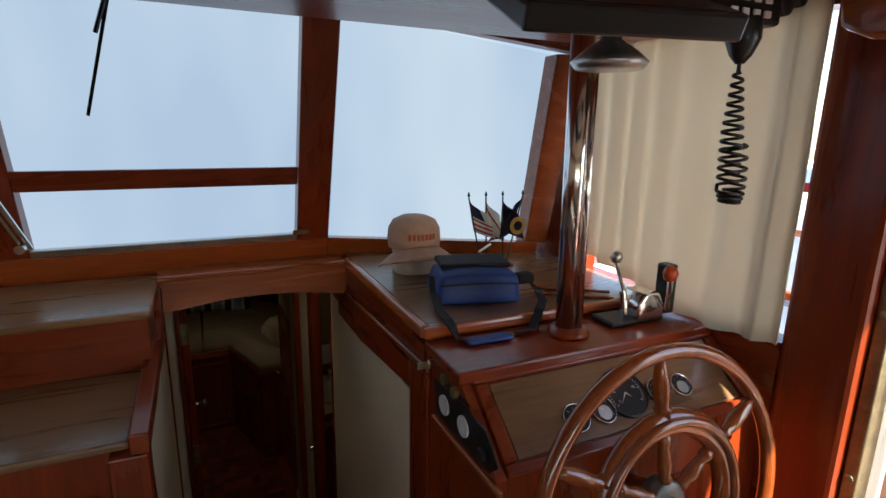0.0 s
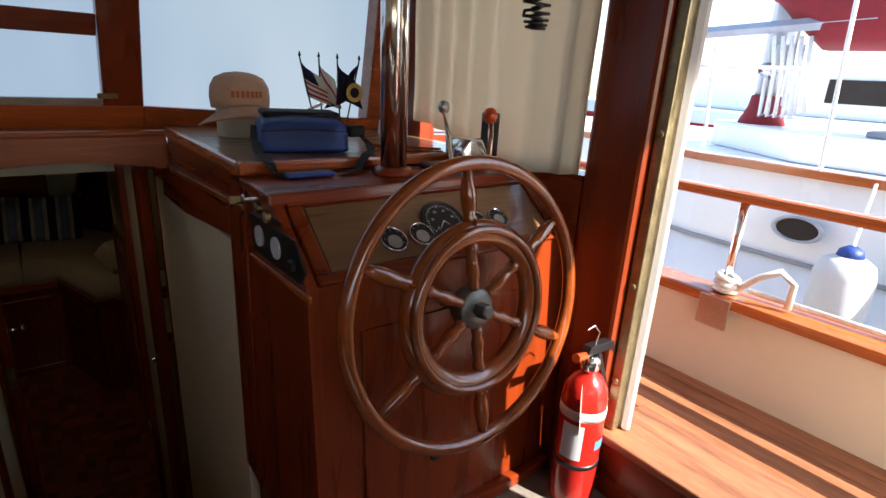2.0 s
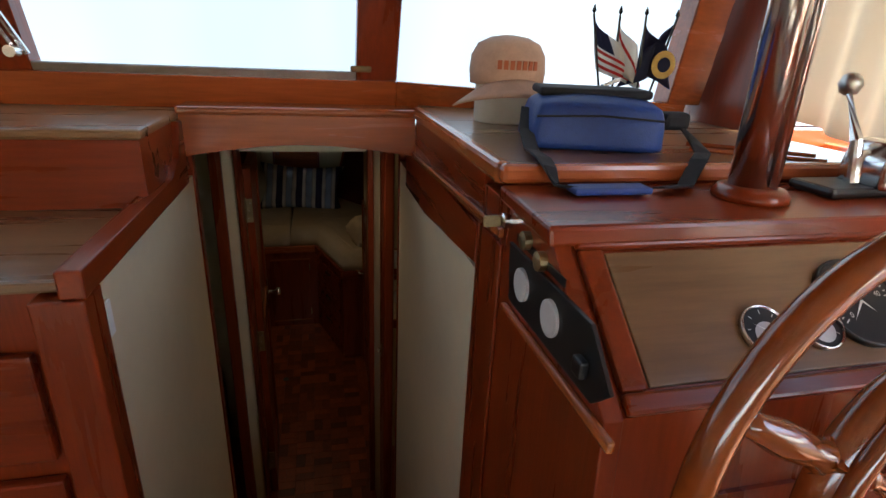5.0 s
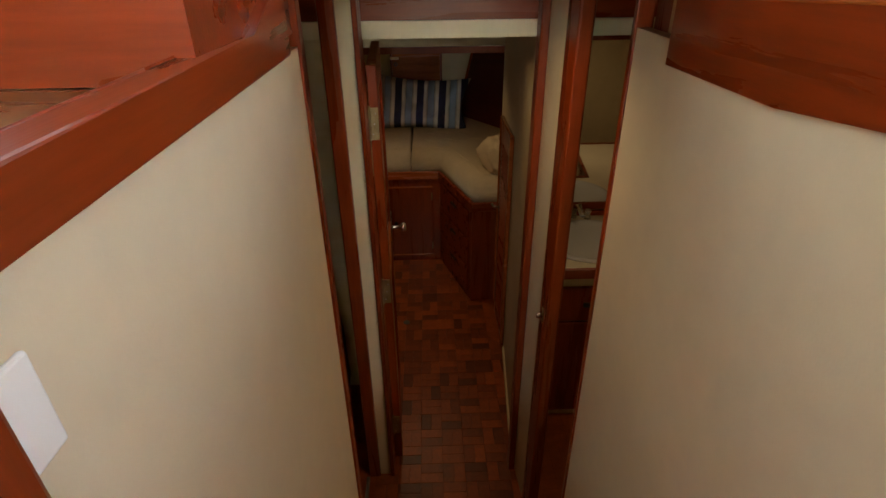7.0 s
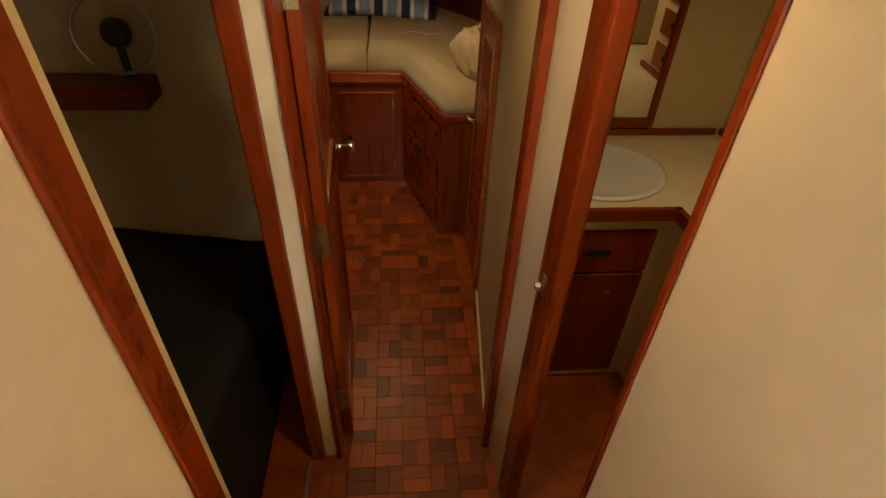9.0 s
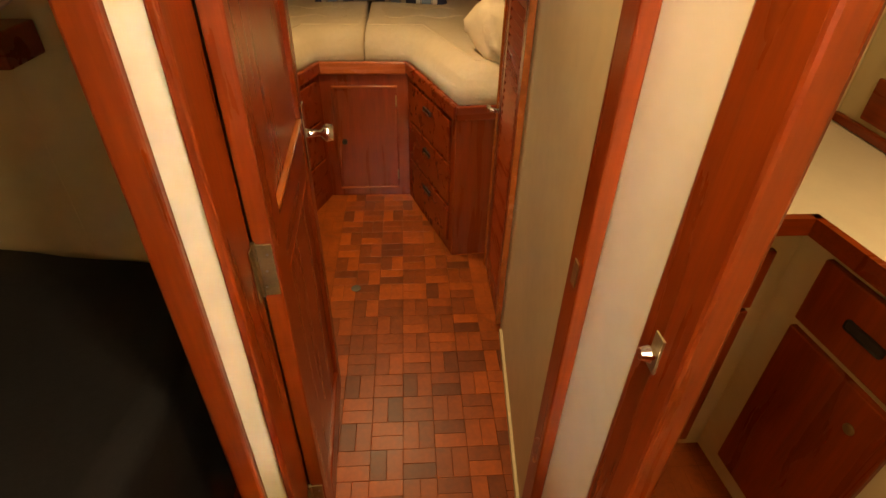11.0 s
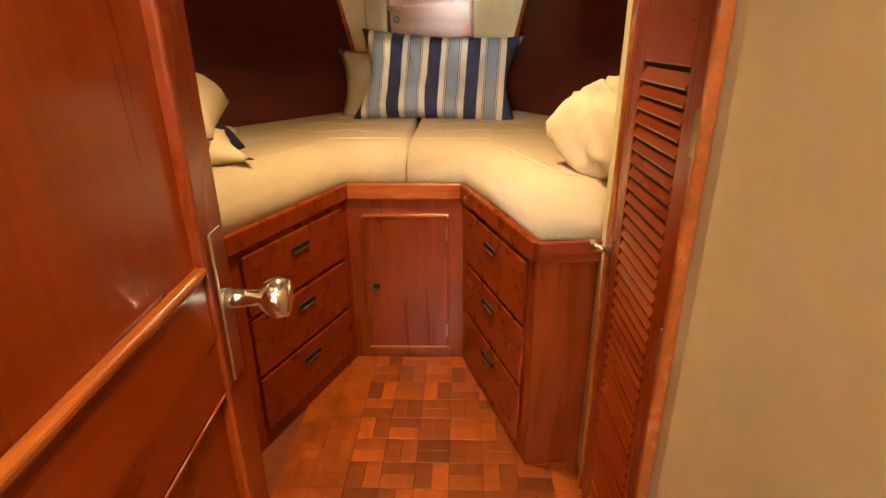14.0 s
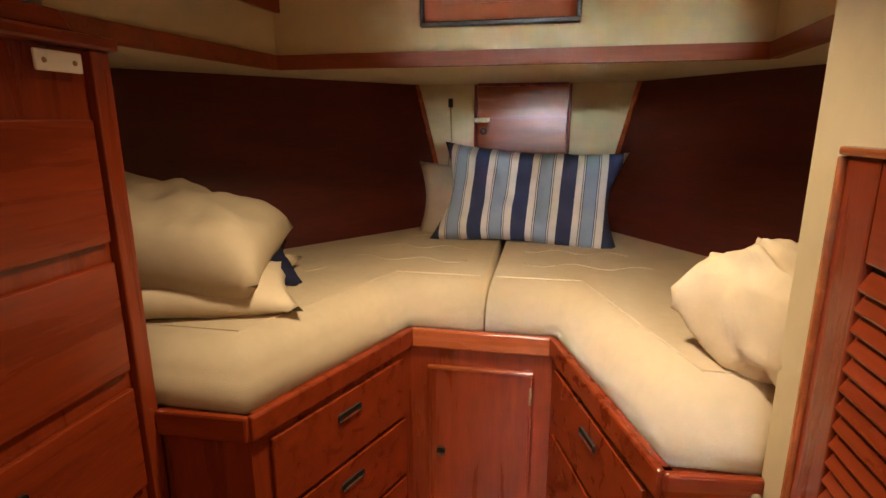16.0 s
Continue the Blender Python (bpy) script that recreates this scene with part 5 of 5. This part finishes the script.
# shelf and upper walls
SH = [(-1.02, 5.83), (-0.946, 6.60), (0.547, 6.60), (0.50, 5.83)]
struct("shelf_underside", b_prism([(-1.9, 5.83), SH[0], SH[1], SH[2], SH[3], (1.5, 5.83), (1.5, 6.2), (0.6, 7.45), (-0.95, 7.45), (-1.9, 6.2)], 0.705, 0.722), cream, "cream shelf over the berth", "shelf")
for k in range(3):
    a, b = SH[k], SH[k + 1]
    struct("wall_upper_%d" % (k + 1), b_wall(a, b, 0.745, ZC, 0.03), cream_cloth, "cream upper cabin side")
    dv = (Vector(b) - Vector(a)).normalized() * 0.004
    struct("trim_shelf_%d" % (k + 1), b_wall((a[0] + dv.y * 3, a[1] - dv.x * 3), (b[0] + dv.y * 3, b[1] - dv.x * 3), 0.70, 0.744, 0.03), shelf_m, "varnished shelf edge", "trim")
struct("wall_upper_starboard_end", b_box(0.401, 0.55, 5.80, 5.829, -0.1, ZC), cream_cloth)
struct("wall_berth_starboard_end", b_box(0.401, 1.5, 5.83, 5.85, -0.1, 0.70), cream_cloth)
pf_ = empty("framed_print", (CX, 6.59, 0.95), "framed print with a salmon mat on the cabin wall", "picture")
rebase(part("frame", b_box(-0.452, 0.024, 6.572, 6.596, 0.812, 0.826, 0.003), black), pf_)
rebase(part("frame", b_box(-0.452, -0.44, 6.572, 6.596, 0.827, ZC - 0.02, 0.003), black), pf_)
rebase(part("frame", b_box(0.012, 0.024, 6.572, 6.596, 0.827, ZC - 0.02, 0.003), black), pf_)
rebase(part("mat_board", b_box(-0.439, 0.011, 6.585, 6.595, 0.827, ZC - 0.025), matboard), pf_)
rebase(part("print", b_box(-0.385, -0.045, 6.582, 6.5845, 0.872, ZC - 0.03), paper), pf_)
thing("fiddle_rail", b_wall((-0.972, 6.05), (-0.925, 6.58), 0.87, 0.925, -0.014), mahog_y, "varnished wooden shelf rail on the cabin side", "rail", "shelf rails")
thing("fiddle_rail", b_wall((0.52, 6.57), (0.47, 5.84), 0.86, 0.925, -0.014), mahog_y, "varnished wooden shelf rail on the cabin side", "rail", "shelf rails")
tv = empty("television", (-0.93, 5.95, 0.95), "black flat television on the shelf", "television")
bm = b_box(-0.28, 0.28, -0.015, 0.015, 0.84, ZC - 0.01, 0.006)
bm.transform(pose(-0.90, 6.0, 0.0, 0, 0, 68))
rebase(part("case", bm, black), tv)
sp = thing("reading_light", b_box(0.40, 0.44, 5.76, 5.80, 0.86, 0.93, 0.006), black, "small black reading light by the bulkhead", "lamp")

# chest of drawers
ch = empty("chest_of_drawers", (-1.1, 5.45, FL), "dark mahogany chest of drawers beside the berth", "chest")
rebase(part("body", b_box(-1.40, -0.905, 5.06, 5.82, FL, 0.66), mahog_v), ch)
rebase(part("corner_post", b_box(-0.925, -0.885, 5.785, 5.828, FL, 0.66, 0.004), mahog_v), ch)
rebase(part("top", b_box(-1.40, -0.872, 5.06, 5.84, 0.661, 0.685, 0.006), mahog_y), ch)
rebase(part("fiddle", b_prism([(5.06, 0.686), (5.76, 0.686), (5.74, 0.72), (5.06, 0.74)], -0.91, -0.89, 'x', 0.004), mahog_y), ch)
for k in range(5):
    z0 = FL + 0.05 + k * 0.275
    rebase(part("drawer", b_box(-0.904, -0.89, 5.10, 5.775, z0, z0 + 0.235, 0.004), mahog_y), ch)
    rebase(part("finger_pull", b_box(-0.8895, -0.8875, 5.42, 5.52, z0 + 0.15, z0 + 0.175, 0.006), dark_fill), ch)
thing("switch_plate", b_box(-0.889, -0.883, 5.668, 5.762, 0.615, 0.65, 0.003), white, "cream switch plate screwed to the chest", "switch")
for y in (5.685, 5.745):
    thing("brass_screw", b_lathe([(0.005, 0), (0.004, 0.002)], 8, pose(-0.883, y, 0.632, 0, 90, 0)), brass, "small brass screw in the switch plate", "screw", "switch screws")

# ---- bedding ----
pw = smooth(thing("pillow", cushion(0.68, 0.40, 0.17, 3, 44, 26, 0.045, 0.20), stripe, "blue and white striped pillow against the bulkhead", "pillow"))
pw.matrix_world = pose(-0.13, 7.13, 0.225, 62, 3, -3)
bp_ = smooth(thing("pillow", cushion(0.5, 0.34, 0.12, 8, 20, 14, 0.012), linen, "beige pillow behind the striped one", "pillow"))
bp_.matrix_world = pose(-0.36, 7.28, 0.18, 68, 0, 4)
p1_ = smooth(thing("pillow", cushion(0.62, 0.52, 0.235, 5, 30, 22, 0.03, 0.05), linen, "beige pillow on top of the berth pile", "pillow"))
p1_.matrix_world = pose(-1.10, 6.18, 0.225, 6, 12, 18)
p2_ = smooth(thing("pillow", cushion(0.66, 0.46, 0.10, 11, 26, 16, 0.016, 0.16), duvet_m, "pale pillow under the pile", "pillow"))
p2_.matrix_world = pose(-1.08, 6.14, 0.10, 2, 4, 26)
p3_ = smooth(thing("cushion", cushion(0.46, 0.40, 0.10, 14, 16, 14, 0.014, 0.2), navy, "dark navy cushion in the pile", "cushion"))
p3_.matrix_world = pose(-1.06, 6.36, 0.17, 10, 24, 40)


du = smooth(thing("duvet", cushion(0.34, 0.36, 0.25, 21, 72, 60, 0.06, 0.05), duvet_m, "rolled pale gold duvet on the berth", "duvet"))
for v in du.data.vertices:
    q = v.co * 7
    fold = 1 - abs(noise.noise(Vector((q.x * 0.8 + q.z, q.y * 0.7, q.z * 1.6)))) * 2
    v.co += v.co.normalized() * (0.018 * max(0, fold) ** 3 - 0.014 * max(0, noise.noise(q * 2.2)))
du.matrix_world = pose(0.46, 6.0, 0.15, 0, 8, 25)

# ---- washroom vanity ----
va = empty("vanity", (0.9, 5.0, FL), "cream vanity with mahogany doors and drawers", "vanity")
WZ = 0.07
VP = [(0.402, 4.711), (0.911, 4.711), (0.985, 4.05), (1.745, 4.05), (1.745, 5.265), (0.402, 5.265)]
rebase(part("body", b_prism([(0.402, 4.74), (0.93, 4.74), (1.005, 4.07), (1.745, 4.07), (1.745, 5.265), (0.402, 5.265)], FL + 0.0, WZ - 0.04), cream_cloth), va)
rebase(part("worktop", b_prism(VP, WZ - 0.012, WZ), counter_m, None, "cream laminate worktop"), va)
for a, b in ((VP[0], VP[1]), (VP[1], VP[2]), (VP[2], VP[3])):
    rebase(part("edge_band", b_wall(a, b, WZ - 0.04, WZ + 0.006, -0.02), mahog_h), va)
for p0, p1, s0, s1, z0, z1, nm in ((VP[0], VP[1], 0.06, 0.467, -0.223, -0.038, "drawer"), (VP[0], VP[1], 0.06, 0.467, -0.800, -0.235, "cupboard_door"), (VP[1], VP[2], 0.063, 0.391, -0.184, -0.004, "drawer"), (VP[1], VP[2], 0.063, 0.391, -0.768, -0.207, "cupboard_door")):
    a, b = Vector(p0), Vector(p1)
    dv = (b - a).normalized()
    nv = Vector((dv.y, -dv.x))
    M = Matrix(((dv.x, nv.x, 0, a.x if p0 is VP[0] else a.x + 0.015), (dv.y, nv.y, 0, a.y + 0.02 if p0 is VP[0] else a.y), (0, 0, 1, 0), (0, 0, 0, 1)))
    bm = b_box(s0, s1, -0.012, 0.010, z0, z1, 0.005)
    bm.transform(M)
    fo = rebase(part(nm, bm, mahog_v), va)
    c = (s0 + s1) / 2
    bm = b_box(c - 0.05, c + 0.05, 0.0105, 0.0135, (z0 + z1) / 2 - 0.013, (z0 + z1) / 2 + 0.013, 0.006) if nm == "drawer" else b_lathe([(0.014, 0), (0.014, 0.003), (0.008, 0.004)], 14, pose(c + 0.08, 0.0105, z1 - 0.09, -90, 0, 0))
    bm.transform(M)
    rebase(part("finger_pull", bm, dark_fill if nm == "drawer" else brass), va)
sn = empty("wash_basin", (0.70, 4.96, WZ), "white oval wash basin set in the worktop", "basin")
SM = pose(0.70, 4.965, WZ) @ Matrix.Diagonal((1.32, 1.16, 1, 1))
rebase(smooth(part("bowl", b_lathe([(0.185, 0.001), (0.19, 0.010), (0.18, 0.016), (0.165, 0.010), (0.14, 0.003), (0.10, 0.0022), (0.03, 0.0015)], 40, SM), sink_m)), sn)
fa = empty("basin_tap", (0.67, 5.2, WZ + 0.008), "chrome basin tap beside the bowl", "tap")
rebase(smooth(part("spout", b_tube([(0.67, 5.215, WZ + 0.01), (0.67, 5.215, WZ + 0.07), (0.675, 5.16, WZ + 0.10), (0.68, 5.10, WZ + 0.075)], 0.014, 12), chrome)), fa)
for x in (0.60, 0.74):
    rebase(smooth(part("handle", b_lathe([(0.02, 0), (0.014, 0.03), (0.022, 0.045), (0.012, 0.055)], 14, pose(x, 5.215, WZ + 0.006)), chrome)), fa)
mi = empty("washroom_mirror", (0.80, 5.262, 0.5), "mirror in a varnished frame over the basin", "mirror")
rebase(part("glass", b_box(0.50, 0.98, 5.255, 5.264, 0.15, 0.95), mirror_m), mi)
for q in ((0.47, 1.01, 0.11, 0.149), (0.47, 1.01, 0.951, 0.985)):
    rebase(part("frame", b_box(q[0], q[1], 5.245, 5.2695, q[2], q[3], 0.004), mahog_h), mi)
for q in (0.47, 0.981):
    rebase(part("frame", b_box(q, q + 0.029, 5.245, 5.2695, 0.15, 0.95, 0.004), mahog_v), mi)
bs = struct("trim_worktop_back", b_box(0.405, 1.30, 5.25, 5.2695, WZ + 0.001, WZ + 0.028, 0.004), mahog_h, "wooden upstand", "trim")
# bank of drawers at the starboard side
bk = empty("drawer_bank", (1.5, 4.85, 0.0), "cream drawer bank with mahogany drawer fronts", "cabinet")
a, b = Vector((1.335, 5.265)), Vector((1.305, 4.40))
dv = (b - a).normalized()
nv = Vector((-dv.y, dv.x)) * -1
M = Matrix(((dv.x, nv.x, 0, a.x), (dv.y, nv.y, 0, a.y), (0, 0, 1, 0), (0, 0, 0, 1)))
nv2 = nv if nv.x < 0 else -nv
M = Matrix(((dv.x, nv2.x, 0, a.x), (dv.y, nv2.y, 0, a.y), (0, 0, 1, 0), (0, 0, 0, 1)))
bm = b_box(0, 0.865, -0.16, 0.0, WZ + 0.002, 0.66)
bm.transform(M)
rebase(part("body", bm, cream_cloth), bk)
for r in range(3):
    for c in range(2):
        bm = b_box(0.10 + c * 0.36, 0.40 + c * 0.36, 0.0005, 0.012, 0.115 + r * 0.16, 0.235 + r * 0.16, 0.004)
        bm.transform(M)
        rebase(part("drawer", bm, mahog_y), bk)
        bm = b_box(0.21 + c * 0.36, 0.29 + c * 0.36, 0.0125, 0.0145, 0.168 + r * 0.16, 0.188 + r * 0.16, 0.006)
        bm.transform(M)
        rebase(part("finger_pull", bm, dark_fill), bk)
bm = b_box(0, 0.865, 0.0005, 0.018, WZ + 0.0025, WZ + 0.03, 0.004)
bm.transform(M)
rebase(part("base_trim", bm, mahog_y), bk)

# ---- port cabin: bunk with a dark cover ----
bn = empty("port_bunk", (-0.95, 4.4, FL), "bunk under a dark navy cover", "bunk")
bmk = b_box(-1.44, -0.56, 3.75, 4.98, FL, -0.25, 0.0)
bmesh.ops.subdivide_edges(bmk, edges=bmk.edges[:], cuts=10, use_grid_fill=True)
for v in bmk.verts:
    if v.co.z > FL + 0.1:
        v.co += Vector((0.03 * noise.noise(v.co * 3), 0.03 * noise.noise(v.co * 3 + Vector((5, 0, 0))), 0.05 * noise.noise(v.co * 3 + Vector((0, 7, 0))) + (0.12 if v.co.z > -0.3 else 0) * (0.5 + 0.5 * math.sin(v.co.x * 4 + 1))))
rebase(smooth(part("cover", bmk, blackcloth)), bn)
sh_ = thing("cabin_shelf", b_box(-1.44, -0.80, 4.86, 4.99, 0.35, 0.42, 0.005), mahog_h, "mahogany wall shelf over the bunk", "shelf")
fn = empty("cabin_fan", (-0.86, 4.93, 0.555), "small round cabin fan on the shelf", "fan")
rebase(smooth(part("guard", ring(0.11, 0.006, pose(-0.86, 4.93, 0.555, 80, 0, 10), 32, 8), steel)), fn)
rebase(smooth(part("motor", b_lathe([(0.03, -0.04), (0.045, 0), (0.03, 0.03)], 16, pose(-0.86, 4.94, 0.555, 90, 0, 0)), black)), fn)
rebase(part("foot", b_tube([(-0.86, 4.94, 0.42), (-0.86, 4.94, 0.53)], 0.012, 8), black), fn)

# unseen ceiling dome fixtures, added at three of the cabin lamps
glow = bpy.data.materials.new("added_lamp_diffuser")
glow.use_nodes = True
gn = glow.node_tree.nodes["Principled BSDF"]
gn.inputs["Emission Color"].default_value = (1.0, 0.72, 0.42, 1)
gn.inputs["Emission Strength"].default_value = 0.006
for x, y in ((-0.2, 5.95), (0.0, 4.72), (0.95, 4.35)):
    cl = empty("unseen_ceiling_light", (x, y, ZC), "round brass dome light added out of view on the cabin ceiling", "lamp", "cabin dome lights")
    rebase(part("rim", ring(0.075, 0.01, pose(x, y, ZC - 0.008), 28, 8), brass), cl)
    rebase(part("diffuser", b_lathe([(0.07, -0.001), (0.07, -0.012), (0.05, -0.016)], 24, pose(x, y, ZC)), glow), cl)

# floor drain and sole hatch strip
thing("floor_drain", b_lathe([(0.022, 0), (0.022, 0.003), (0.015, 0.004)], 16, pose(-0.262, 5.577, FL + 0.003)), iron, "small tarnished floor fitting", "fitting")
thing("threshold_strip", b_box(-0.41, -0.395, 3.95, 4.38, FL + 0.003, FL + 0.012, 0.002), steel, "worn metal threshold strip", "strip")

# ---- parquet: fingers laid in squares, alternate squares turned ----
fl2 = bpy.data.objects["floor_2"]
SQ, NF = 0.105, 2
base_h = bpy.data.meshes.new("parquet_block")
bm = b_box(-SQ / 2 + 0.0006, SQ / 2 - 0.0006, -SQ / NF / 2 + 0.0006, SQ / NF / 2 - 0.0006, -0.004, 0.003, 0.0008)
bm.to_mesh(base_h)
bm.free()
base_h.materials.append(parq)
rest = bmesh.new()
rng = random.Random(4)
count = 0
for i in range(-5, 13):
    for j in range(0, 30):
        cx, cy = i * SQ + 0.0, 3.45 + j * SQ
        if cx < -0.55 and cy > 4.3 or cx > 0.42 and cy > 4.75 or cy > 6.42:
            continue
        for k in range(NF):
            turn = (i + j) % 2
            off = (k - (NF - 1) / 2) * SQ / NF
            px_, py_ = (cx, cy + off) if not turn else (cx + off, cy)
            near = abs(cx) < 0.33 and 4.0 < cy < 6.4
            if near and count < 300:
                o = new("parquet_block", base_h)
                o.matrix_basis = pose(px_, py_, FL, 0, 0, 90 * turn)
                o.parent = fl2
                count += 1
            else:
                w, d = (SQ, SQ / NF) if not turn else (SQ / NF, SQ)
                z = FL + 0.003
                rest.faces.new([rest.verts.new((px_ + a * (w / 2 - 0.0006), py_ + b * (d / 2 - 0.0006), z)) for a, b in ((-1, -1), (1, -1), (1, 1), (-1, 1))])
ro = part("parquet_rest", rest, parq, fl2)
ro["kind"] = "stuff"
